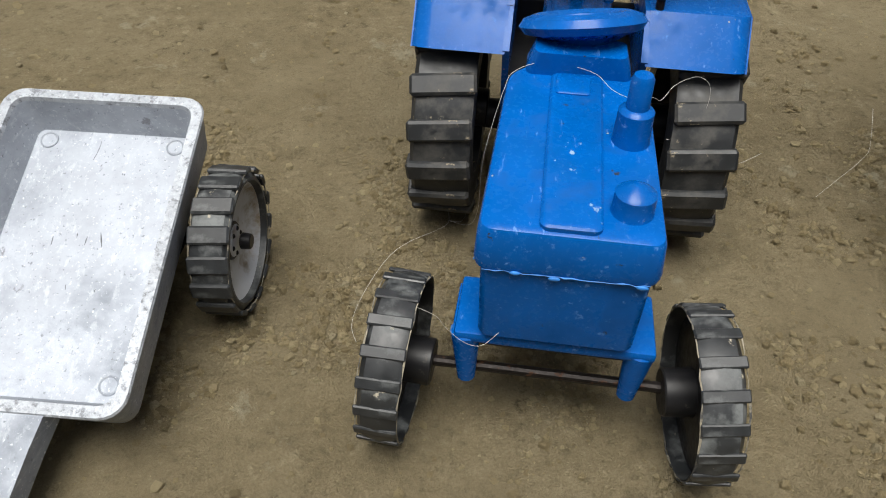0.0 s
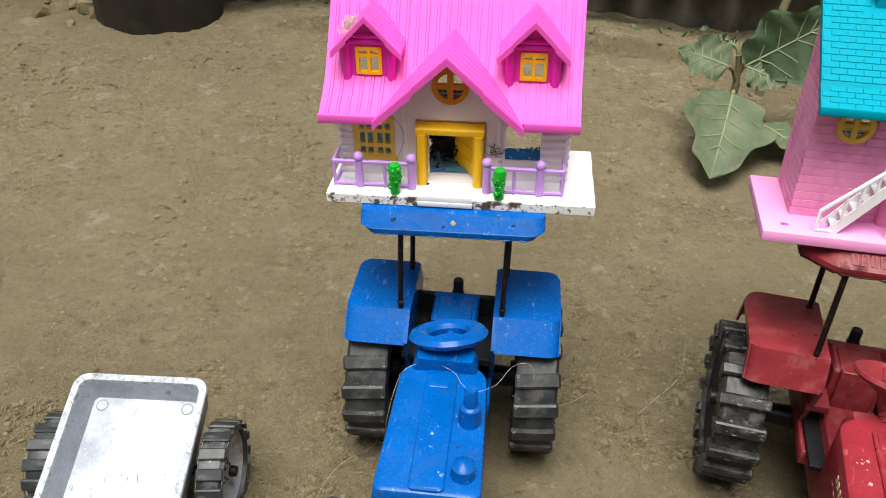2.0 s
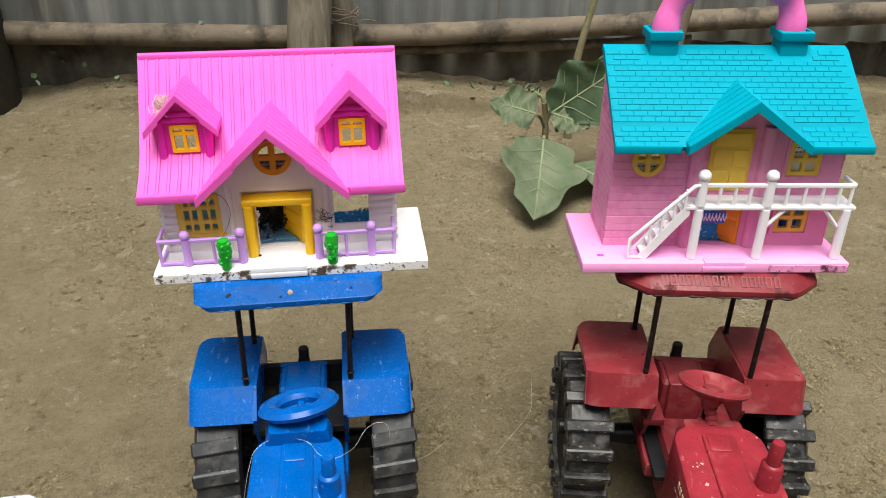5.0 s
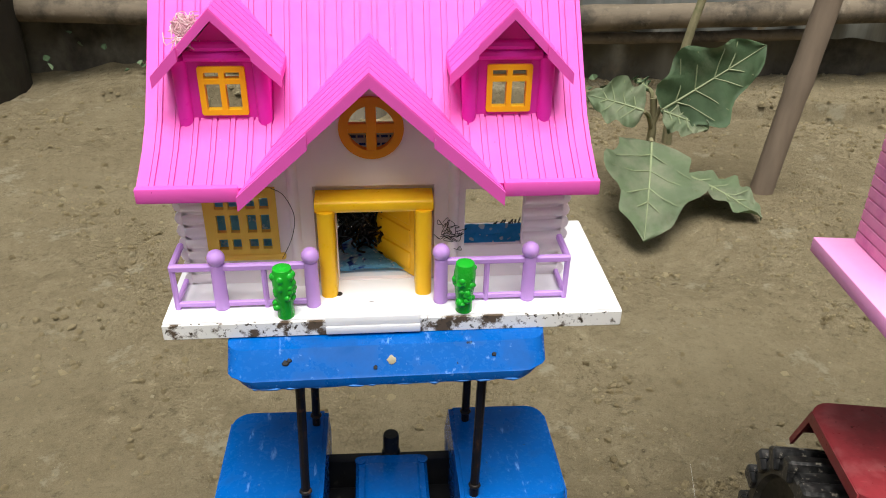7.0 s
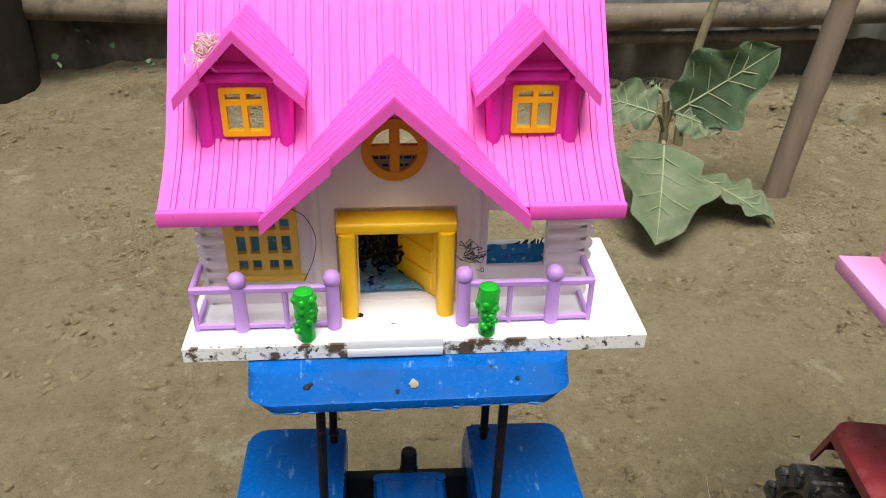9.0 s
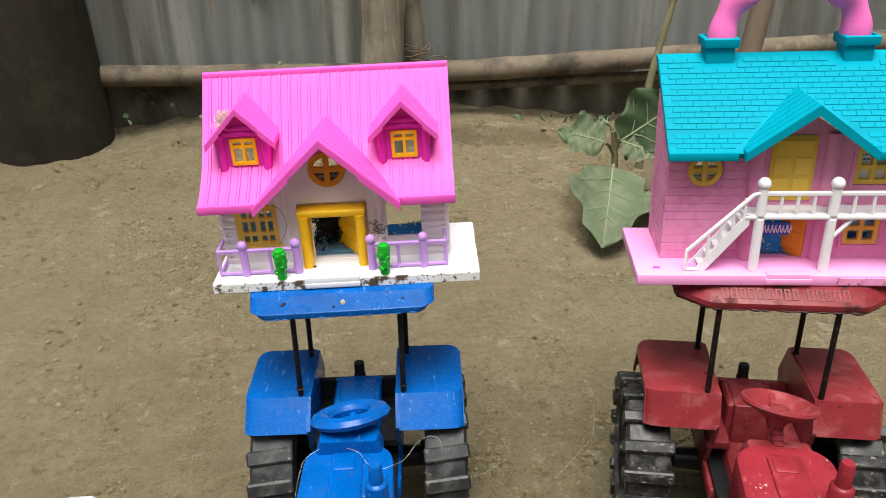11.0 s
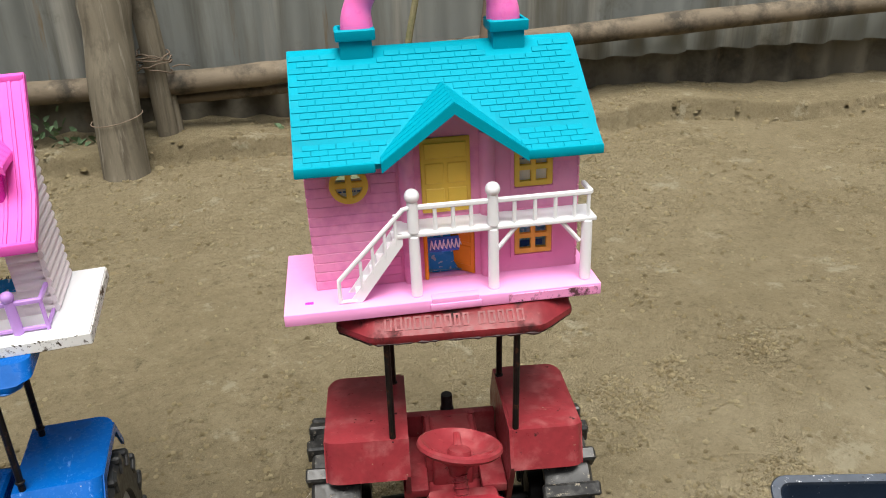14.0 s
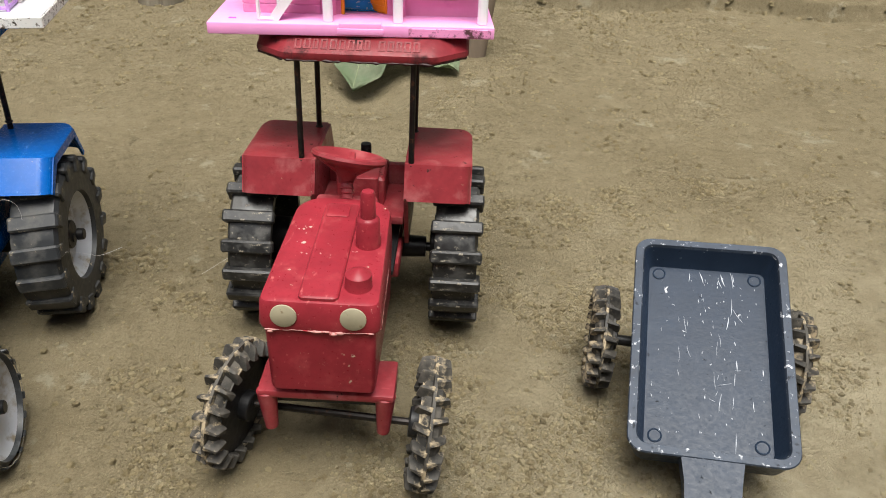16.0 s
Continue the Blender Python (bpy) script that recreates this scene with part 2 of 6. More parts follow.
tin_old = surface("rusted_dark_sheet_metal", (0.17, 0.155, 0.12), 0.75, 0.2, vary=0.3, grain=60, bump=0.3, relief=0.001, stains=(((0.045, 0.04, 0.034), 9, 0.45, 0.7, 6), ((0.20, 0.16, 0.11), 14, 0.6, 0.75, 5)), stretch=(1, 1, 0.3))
bark = surface("dark_mossy_bark", (0.024, 0.019, 0.012), 0.95, vary=0.4, grain=60, bump=0.5, relief=0.004, stretch=(1, 1, 0.35), stains=(((0.036, 0.036, 0.020), 14, 0.5, 0.7, 6), ((0.02, 0.016, 0.012), 22, 0.55, 0.7, 6)))
leaf_mat = surface("dusty_green_leaf", (0.17, 0.225, 0.125), 0.6, vary=0.22, grain=120, bump=0.4, relief=0.001, stains=(((0.30, 0.315, 0.22), 22, 0.46, 0.72, 5),))
leaf_dark = surface("deep_green_leaf", (0.085, 0.140, 0.070), 0.55, vary=0.25, grain=120, bump=0.4, relief=0.001, stains=(((0.15, 0.18, 0.10), 26, 0.5, 0.75, 5),))
stamp_mat = surface("faded_grey_ink", (0.09, 0.088, 0.075), 0.7, vary=0.3, grain=60, stains=(((0.15, 0.145, 0.125), 40, 0.42, 0.6, 6),))
vein_mat = surface("pale_leaf_vein", (0.22, 0.26, 0.14), 0.6, vary=0.15)
stem_mat = surface("dry_green_stem", (0.20, 0.18, 0.10), 0.75, vary=0.25, grain=150, stains=(((0.10, 0.12, 0.05), 40, 0.5, 0.7, 4),))
stake_mat = surface("grey_wooden_stake", (0.17, 0.13, 0.095), 0.85, vary=0.3, grain=120, bump=0.4, relief=0.002, stretch=(1, 1, 0.15))


def earth(name, dark, mid, light, crumbs=False):
    m = bpy.data.materials.new(name)
    m.use_nodes = True
    nt = m.node_tree
    b = nt.nodes["Principled BSDF"]
    co = nt.nodes.new("ShaderNodeTexCoord").outputs["Object"]
    wide, mids, small, fine = noise_tex(nt, co, 4, 5, 0.6), noise_tex(nt, co, 28, 8, 0.72), noise_tex(nt, co, 170, 8, 0.78), noise_tex(nt, co, 900, 4, 0.8)
    col = ramp(nt, wide, [(0.34, dark), (0.5, mid), (0.66, light)])
    col = mix(nt, 0.5, col, ramp(nt, mids, [(0.34, dark), (0.5, mid), (0.64, light)]))
    col = mix(nt, 0.50, col, ramp(nt, small, [(0.34, tuple(c * 0.55 for c in dark)), (0.47, mid), (0.56, mid), (0.70, tuple(c * 1.15 for c in light))]))
    col = mix(nt, 0.16, col, ramp(nt, fine, [(0.36, tuple(c * 0.5 for c in dark)), (0.5, mid), (0.66, tuple(c * 1.25 for c in light))]))
    rough_zone = ramp(nt, noise_tex(nt, co, 7, 4, 0.6), [(0.40, grey(0.08)), (0.60, grey(0.95))])
    flake = noise_tex(nt, co, 75, 10, 0.82)
    for stops, tone in (([(0.55, grey(0)), (0.64, grey(0.75))], tuple(c * 1.15 for c in light)), ([(0.36, grey(0.95)), (0.46, grey(0))], tuple(c * 0.6 for c in dark))):
        mask = mix(nt, 1.0, ramp(nt, flake, stops), rough_zone, "MULTIPLY")
        col = mix(nt, mask, col, tone)
    pale = ramp(nt, noise_tex(nt, co, 13, 9, 0.75), [(0.585, grey(0)), (0.64, grey(0.55))])
    col = mix(nt, pale, col, (0.42, 0.385, 0.28))
    # a broad soft pale patch beside the dark trailer, broken by noise
    place = nt.nodes.new("ShaderNodeMapping")
    place.vector_type = "TEXTURE"
    place.inputs["Location"].default_value, place.inputs["Scale"].default_value = (0.66, 0.02, 0), (0.46, 0.36, 1)
    pale_patch = nt.nodes.new("ShaderNodeTexGradient")
    pale_patch.gradient_type = "SPHERICAL"
    nt.links.new(co, place.inputs["Vector"])
    nt.links.new(place.outputs["Vector"], pale_patch.inputs["Vector"])
    patchy = ramp(nt, noise_tex(nt, co, 16, 8, 0.7), [(0.36, grey(0.25)), (0.58, grey(1))])
    col = mix(nt, mix(nt, 1.0, ramp(nt, pale_patch.outputs["Fac"], [(0, grey(0)), (0.7, grey(0.75))]), patchy, "MULTIPLY"), col, (0.44, 0.385, 0.265))
    if crumbs:
        # each crumb gets its own tone, standing in for shading among the crumbs
        geo = nt.nodes.new("ShaderNodeNewGeometry")
        col = mix(nt, 0.5, col, ramp(nt, geo.outputs["Random Per Island"], [(0.0, tuple(c * 0.6 for c in dark)), (0.12, dark), (0.5, mid), (0.96, light), (1.0, (0.42, 0.38, 0.28))]))
    nt.links.new(col, b.inputs["Base Color"])
    b.inputs["Roughness"].default_value = 0.95
    b.inputs["Specular IOR Level"].default_value = 0.1
    first = None
    for h, d in ((mids, 0.016), (flake, 0.011), (small, 0.0060), (fine, 0.0008)):
        bp = nt.nodes.new("ShaderNodeBump")
        bp.inputs["Strength"].default_value, bp.inputs["Distance"].default_value = 0.8, d
        nt.links.new(h, bp.inputs["Height"])
        if first:
            nt.links.new(first, bp.inputs["Normal"])
        first = bp.outputs["Normal"]
    nt.links.new(first, b.inputs["Normal"])
    return m


soil = earth("dry_brown_earth", (0.147, 0.115, 0.063), (0.260, 0.214, 0.130), (0.368, 0.314, 0.206))
clod_mat = earth("crumbled_earth", (0.176, 0.136, 0.072), (0.318, 0.257, 0.146), (0.455, 0.385, 0.240), True)


# ---- mesh helpers ----
def part(name, bm, material, parent=None, label="", angle=35):
    me = bpy.data.meshes.new(name)
    bmesh.ops.recalc_face_normals(bm, faces=bm.faces)
    bm.to_mesh(me)
    bm.free()
    me.polygons.foreach_set("use_smooth", [True] * len(me.polygons))
    me.set_sharp_from_angle(angle=radians(angle))
    me.materials.append(material)
    ob = new(name, me)
    if parent is not None:
        ob.parent = parent
    if label:
        tagged(ob, label)
    return ob


def thing(name, m, label, category, group=""):
    ob = new(name)
    ob.empty_display_size = 0.02
    ob.matrix_world = m
    return tagged(ob, label, category, group)


def box(bm, a, b, bev=0.0, m=None, seg=2):
    lo, hi = Vector([min(p, q) for p, q in zip(a, b)]), Vector([max(p, q) for p, q in zip(a, b)])
    r = bmesh.ops.create_cube(bm, size=1, matrix=Matrix.Translation((lo + hi) / 2) @ Matrix.Diagonal((*(hi - lo), 1)))
    vs = r["verts"]
    if bev:
        es = list({e for v in vs for e in v.link_edges})
        r2 = bmesh.ops.bevel(bm, geom=es, offset=bev, segments=seg, affect="EDGES", profile=0.5)
        vs = list({v for f in r2["faces"] for v in f.verts} | {v for v in vs if v.is_valid})
    if m is not None:
        bmesh.ops.transform(bm, matrix=m, verts=vs)
    return vs


def align(p, q):
    p, q = Vector(p), Vector(q)
    return Matrix.Translation(p) @ (q - p).to_track_quat("Z", "Y").to_matrix().to_4x4(), (q - p).length


def rod(bm, p, q, r0, r1=None, n=14, bev=0.0):
    m, length = align(p, q)
    r1 = r0 if r1 is None else r1
    prof = [(0, 0), (r0, 0), (r1, length), (0, length)]
    if bev:
        prof = [(0, 0), (r0 - bev, 0), (r0, bev), (r1, length - bev), (r1 - bev, length), (0, length)]
    lathe(bm, prof, n, m)


def lathe(bm, prof, n=24, m=None, closed=False):
    """Turns (radius, height) pairs round the z axis of m."""
    m = m if m is not None else Matrix()
    rings = []
    for r, h in prof:
        if r < 1e-7:
            rings.append([bm.verts.new(m @ Vector((0, 0, h)))])
        else:
            rings.append([bm.verts.new(m @ Vector((r * math.cos(2 * math.pi * k / n), r * math.sin(2 * math.pi * k / n), h))) for k in range(n)])
    pairs = list(zip(rings, rings[1:])) + ([(rings[-1], rings[0])] if closed else [])
    for a, b in pairs:
        for k in range(n):
            j = (k + 1) % n
            if len(a) == 1 and len(b) == 1:
                continue
            if len(a) == 1:
                bm.faces.new((a[0], b[k], b[j]))
            elif len(b) == 1:
                bm.faces.new((a[k], b[0], a[j]))
            else:
                bm.faces.new((a[k], b[k], b[j], a[j]))
    return [v for ring in rings for v in ring]


def tube(bm, pts, radii, n=8, loop=False):
    pts = [Vector(p) for p in pts]
    if not isinstance(radii, (list, tuple)):
        radii = [radii] * len(pts)
    rings, up = [], Vector((0.13, 0.21, 0.97))
    for k, p in enumerate(pts):
        a, b = (pts[k - 1], pts[(k + 1) % len(pts)]) if loop else (pts[max(0, k - 1)], pts[min(len(pts) - 1, k + 1)])
        d = (b - a).normalized()
        side = d.cross(up)
        if side.length < 1e-3:
            side = d.cross(Vector((1, 0, 0)))
        side.normalize()
        up = side.cross(d).normalized()
        rings.append([bm.verts.new(p + radii[k] * (math.cos(2 * math.pi * i / n) * side + math.sin(2 * math.pi * i / n) * up)) for i in range(n)])
    for a, b in list(zip(rings, rings[1:])) + ([(rings[-1], rings[0])] if loop else []):
        for i in range(n):
            j = (i + 1) % n
            bm.faces.new((a[i], a[j], b[j], b[i]))
    if not loop:
        bm.faces.new(rings[0][::-1])
        bm.faces.new(rings[-1])


def smooth_path(pts, steps=8):
    pts = [Vector(p) for p in pts]
    out = []
    for k in range(len(pts) - 1):
        p0, p1, p2, p3 = pts[max(0, k - 1)], pts[k], pts[k + 1], pts[min(len(pts) - 1, k + 2)]
        for i in range(steps):
            t = i / steps
            out.append(0.5 * (2 * p1 + (p2 - p0) * t + (2 * p0 - 5 * p1 + 4 * p2 - p3) * t * t + (3 * p1 - p0 - 3 * p2 + p3) * t ** 3))
    return out + [pts[-1]]


def ball(bm, c, r, sx=1, sy=1, sz=1, u=16, v=10):
    r = bmesh.ops.create_uvsphere(bm, u_segments=u, v_segments=v, radius=r, matrix=Matrix.Translation(c) @ Matrix.Diagonal((sx, sy, sz, 1)))
    return r["verts"]


def slab(bm, outline, holes, depth, m=None):
    """A plate: an outline in x, z with holes through it, depth thick along y."""
    loops = []
    for pts in [outline, *holes]:
        vs = [bm.verts.new((x, 0, z)) for x, z in pts]
        loops += [bm.edges.new((vs[k], vs[(k + 1) % len(vs)])) for k in range(len(vs))]
    r = bmesh.ops.triangle_fill(bm, edges=loops, use_beauty=True, use_dissolve=False)
    faces = [g for g in r["geom"] if isinstance(g, bmesh.types.BMFace)]
    start = {v for f in faces for v in f.verts}
    r = bmesh.ops.extrude_face_region(bm, geom=faces)
    ends = [g for g in r["geom"] if isinstance(g, bmesh.types.BMVert)]
    bmesh.ops.translate(bm, verts=ends, vec=(0, depth, 0))
    vs = list(start) + ends
    if m is not None:
        bmesh.ops.transform(bm, matrix=m, verts=vs)
    return vs


def rect(x0, z0, x1, z1):
    return [(x0, z0), (x1, z0), (x1, z1), (x0, z1)]


def disc(x, z, r, n=28, a0=0.0, a1=2 * math.pi):
    return [(x + r * math.cos(a0 + (a1 - a0) * k / n), z + r * math.sin(a0 + (a1 - a0) * k / n)) for k in range(n)]


def round_rect(x0, y0, x1, y1, r, n=5):
    out = []
    for cx, cy, a in ((x1 - r, y1 - r, 0), (x0 + r, y1 - r, 90), (x0 + r, y0 + r, 180), (x1 - r, y0 + r, 270)):
        out += [(cx + r * math.cos(radians(a + 90 * k / n)), cy + r * math.sin(radians(a + 90 * k / n))) for k in range(n + 1)]
    return out


def loft(bm, rings, cap0=True, cap1=True):
    """Joins rings of equally many points."""
    rows = [[bm.verts.new(p) for p in ring] for ring in rings]
    n = len(rows[0])
    for a, b in zip(rows, rows[1:]):
        for k in range(n):
            bm.faces.new((a[k], a[(k + 1) % n], b[(k + 1) % n], b[k]))
    if cap0:
        bm.faces.new(rows[0][::-1])
    if cap1:
        bm.faces.new(rows[-1])
    return [v for r in rows for v in r]


def at_level(pts, z):
    return [(x, y, z) for x, y in pts]


# ---- setting ----
def fence_y(x):
    return 1.405 - 0.235 * x


def ground_z(x, y):
    d = y - (fence_y(x) - 0.135 - 0.04 * noise.noise((x * 4, 3, 1)) - 0.015 * noise.noise((x * 19, 4, 1)))
    s = min(1, max(0, d / 0.014))
    z = 0.040 * min(1, max(0, (x + 0.32) / 0.2)) * s * s * (3 - 2 * s) * (0.75 + 0.5 * noise.noise((x * 2.3, 7, 2))) if d > 0 else 0
    far = min(1, max(0, (y - 0.42) / 0.3) + max(0, (x - 0.75) / 0.3))
    z += 0.012 * far * noise.noise((x * 3.1, y * 3.1, 0.3))
    z += (0.0012 + 0.004 * far) * noise.noise((x * 11, y * 11, 1.7)) + 0.0026 * noise.noise((x * 37, y * 37, 4.1)) + 0.0019 * noise.noise((x * 88, y * 88, 9.1)) * (0.5 + noise.noise((x * 7, y * 7, 5)))
    z -= 0.03 * math.exp(-((x - 0.42) ** 2 + (y - 0.755) ** 2) / 0.008)
    bank = min(1, max(0, (-0.52 - x) / 0.12)) * min(1, max(0, (y - fence_y(x) + 0.16 + 0.05 * noise.noise((x * 9, 2, 8))) / 0.07)) * min(1, max(0, (x + 1.6) / 0.3)) * min(1, max(0, (fence_y(x) + 0.2 - y) / 0.2))
    z += bank * (0.095 + 0.05 * noise.noise((x * 16, y * 16, 3)) + 0.03 * noise.noise((x * 45, y * 45, 6)))
    return z


def build_ground():
    def axis(lo, hi, step, far):
        mid = list(np.arange(lo, hi, step))
        grow, out = step, []
        p = hi
        while p < far:
            out.append(p)
            grow *= 1.35
            p += grow
        low, grow, p = [], step, lo
        while p > -far:
            grow *= 1.35
            p -= grow
            low.append(p)
        return low[::-1] + mid + out

    xs, ys = axis(-0.72, 1.32, 0.0046, 400), axis(-0.05, 1.5, 0.0046, 400)
    verts = [(x, y, ground_z(x, y)) for y in ys for x in xs]
    w = len(xs)
    faces = [(j * w + i, j * w + i + 1, (j + 1) * w + i + 1, (j + 1) * w + i) for j in range(len(ys) - 1) for i in range(w - 1)]
    me = bpy.data.meshes.new("ground")
    me.from_pydata(verts, [], faces)
    me.polygons.foreach_set("use_smooth", [True] * len(me.polygons))
    me.materials.append(soil)
    tagged(new("ground", me), "bare dry brown earth with crumbs, trodden smooth", "ground", kind="structure")


def build_crumbs():
    rng = random.Random(5)
    verts, faces = [], []

    def clod(x, y, r, sides):
        z = ground_z(x, y) + 0.35 * r
        n0 = len(verts)
        a0, sq = rng.random() * 6.3, rng.uniform(0.35, 0.75)
        verts.append((x + 0.3 * r * rng.uniform(-1, 1), y + 0.3 * r * rng.uniform(-1, 1), z + r * sq * rng.uniform(0.8, 1.2)))
        for rr, zz in ((0.78, 0.55), (1.05, -0.7)):
            for k in range(sides):
                a = a0 + k * 2 * math.pi / sides + zz
                q = r * rr * rng.uniform(0.65, 1.3)
                verts.append((x + q * math.cos(a), y + q * math.sin(a), z + r * sq * (zz + 0.35 * rng.uniform(-1, 1))))
        for k in range(sides):
            j = (k + 1) % sides
            faces.append((n0, n0 + 1 + k, n0 + 1 + j))
            faces.append((n0 + 1 + k, n0 + 1 + sides + k, n0 + 1 + sides + j, n0 + 1 + j))

    made = 0
    while made < 72000:
        near = rng.random() < 0.66
        x, y = (rng.uniform(-0.35, 0.85), rng.uniform(-0.02, 0.42)) if near else (rng.uniform(-0.7, 1.3), rng.uniform(0.0, 1.3))
        dense = 0.6 * noise.noise((x * 5, y * 5, 2.2)) + 0.8 * noise.noise((x * 15, y * 15, 5.2)) + 0.7 * noise.noise((x * 45, y * 45, 1.2))
        if dense < 0.26 + rng.uniform(-0.22, 0.22) and rng.random() < 0.95:
            continue
        made += 1
        clod(x, y, (0.00035 if near else 0.0005) + 0.0022 * rng.random() ** 6 * (1 + 0.8 * y), 4)
    for _ in range(70):
        clod(rng.uniform(-0.7, 1.3), rng.uniform(0.0, 1.2), rng.uniform(0.0012, 0.0030), 6)
    # flat pale flakes of crust
    for _ in range(45):
        x, y = rng.uniform(-0.7, 1.3), rng.uniform(0.0, 1.2)
        clod(x, y, rng.uniform(0.002, 0.005), 7)
        for k in range(len(verts) - 15, len(verts)):
            vx, vy, vz = verts[k]
            verts[k] = (vx, vy, ground_z(vx, vy) + 0.25 * (vz - ground_z(x, y)))
    # broken lip of earth before the fence
    for _ in range(130):
        x = rng.uniform(-0.3, 1.5)
        y = fence_y(x) - 0.135 - 0.04 * noise.noise((x * 4, 3, 1)) + rng.gauss(0, 0.008)
        clod(x, y, rng.uniform(0.002, 0.007), 6)
    me = bpy.data.meshes.new("earth_crumbs")
    me.from_pydata(verts, [], faces)
    me.materials.append(clod_mat)
    tagged(new("earth_crumbs", me), "small crumbs and clods of dry earth on the ground", "earth crumbs", kind="stuff")


def build_shade_walls():
    """Unseen plain walls added behind and beside the camera to block low light."""
    for name, a, b in (("wall_south", (-3.0, -1.75, -0.05), (3.4, -1.70, 1.5)), ("wall_west", (-2.6, -1.70, -0.05), (-2.55, 2.05, 0.5)), ("wall_east", (3.2, -1.70, -0.05), (3.25, 0.70, 0.5))):
        bm = bmesh.new()
        box(bm, a, b, 0.004)
        tagged(part(name, bm, tin_old), "plain dark sheet metal wall, unseen, added to block low light", "wall", kind="structure")


FENCE = pose(0, 1.405, 0.018, 0, 0, math.degrees(math.atan(-0.235)))


def sheet(x0, x1, z0, z1, y, pitch, amp, phase, material, parent, name="sheet"):
    """A corrugated sheet in the fence's own frame."""
    n = int((x1 - x0) / pitch * 14)
    bm = bmesh.new()
    front = [[], []]
    for k in range(n + 1):
        x = x0 + (x1 - x0) * k / n
        w = y + amp * math.sin(2 * math.pi * x / pitch + phase)
        for row, z in enumerate((z0, z1)):
            front[row].append((x, w, z + 0.004 * noise.noise((x * 9, z, 1))))
    rows = [[bm.verts.new(p) for p in front[0]], [bm.verts.new(p) for p in front[1]]]
    back = [[bm.verts.new((p[0], p[1] + 0.0015, p[2])) for p in r] for r in front]
    for k in range(n):
        bm.faces.new((rows[0][k], rows[0][k + 1], rows[1][k + 1], rows[1][k]))
        bm.faces.new((back[0][k + 1], back[0][k], back[1][k], back[1][k + 1]))
        bm.faces.new((rows[1][k], rows[1][k + 1], back[1][k + 1], back[1][k]))
        bm.faces.new((rows[0][k + 1], rows[0][k], back[0][k], back[0][k + 1]))
    return part(name, bm, material, parent)


def culm(bm, pts, r, nodes, n=14):
    """A bamboo stem with swollen joints."""
    path = smooth_path(pts, 10)
    total = len(path) - 1
    radii = []
    for k in range(total + 1):
        t = k / total
        near = min(abs(t - q) for q in nodes) if nodes else 1
        radii.append(r * (1 + 0.10 * math.exp(-(near / 0.012) ** 2) + 0.012 * math.sin(t * 19)))
    tube(bm, path, radii, n)


def build_fence():
    f = thing("fence", FENCE, "weathered grey corrugated metal fence with bamboo rails", "fence")
    tagged(f, kind="structure")
    for k, (a, b) in enumerate(((-3.2, -2.3), (-2.36, -1.45), (-1.5, -0.62), (-0.68, 0.20), (0.14, 0.42), (0.36, 1.22), (1.16, 2.05), (2.0, 2.9), (2.85, 3.7))):
        sheet(a, b, 0.085, 1.75, 0.0 if k % 2 else 0.006, 0.078, 0.0105, 0.6 * k, tin, f)
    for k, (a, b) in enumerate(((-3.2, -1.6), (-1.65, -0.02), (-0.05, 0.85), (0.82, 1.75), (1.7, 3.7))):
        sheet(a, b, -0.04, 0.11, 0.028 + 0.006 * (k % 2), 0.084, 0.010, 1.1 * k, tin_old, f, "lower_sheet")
    bm = bmesh.new()
    culm(bm, [(-3.2, -0.036, 0.11), (-1.2, -0.036, 0.104), (-0.4, -0.036, 0.098), (0.25, -0.038, 0.098), (0.6, -0.036, 0.114), (1.25, -0.036, 0.150), (2.2, -0.036, 0.18), (3.7, -0.036, 0.20)], 0.0195, [0.1, 0.2, 0.3, 0.36, 0.43, 0.497, 0.56, 0.63, 0.70, 0.8, 0.9])
    part("rail", bm, bamboo, f)
    bm = bmesh.new()
    culm(bm, [(0.24, -0.022, 0.066), (0.5, -0.02, 0.074), (0.72, -0.02, 0.084), (0.90, -0.02, 0.094)], 0.009, [0.2, 0.5, 0.8])
    part("lower_rail", bm, bamboo, f)
    bm = bmesh.new()
    culm(bm, [(-3.2, -0.03, 0.95), (0.2, -0.03, 0.93), (3.7, -0.03, 0.95)], 0.019, [0.1, 0.3, 0.5, 0.7, 0.9])
    part("upper_rail", bm, bamboo, f)
    # stamped mark on one sheet: a square outline over a few short strokes
    bm = bmesh.new()
    cx, cz = -0.03, 0.272
    slab(bm, round_rect(cx - 0.03, cz - 0.025, cx + 0.03, cz + 0.03, 0.008), [round_rect(cx - 0.026, cz - 0.021, cx + 0.026, cz + 0.026, 0.006)], 0.001, pose(0, -0.0140, 0))
    for x in (-0.012, 0.004):
        box(bm, (cx + x - 0.002, -0.0140, cz - 0.013), (cx + x + 0.003, -0.0130, cz + 0.018))
    for z in (-0.013, 0.002, 0.016):
        box(bm, (cx + 0.003, -0.0140, cz + z - 0.002), (cx + 0.016, -0.0130, cz + z + 0.002))
    for k in range(3):
        box(bm, (cx - 0.015 + 0.012 * k, -0.0140, cz - 0.045), (cx - 0.008 + 0.012 * k, -0.0130, cz - 0.034))
    part("stamp", bm, stamp_mat, f, "faded square stamp with short strokes")


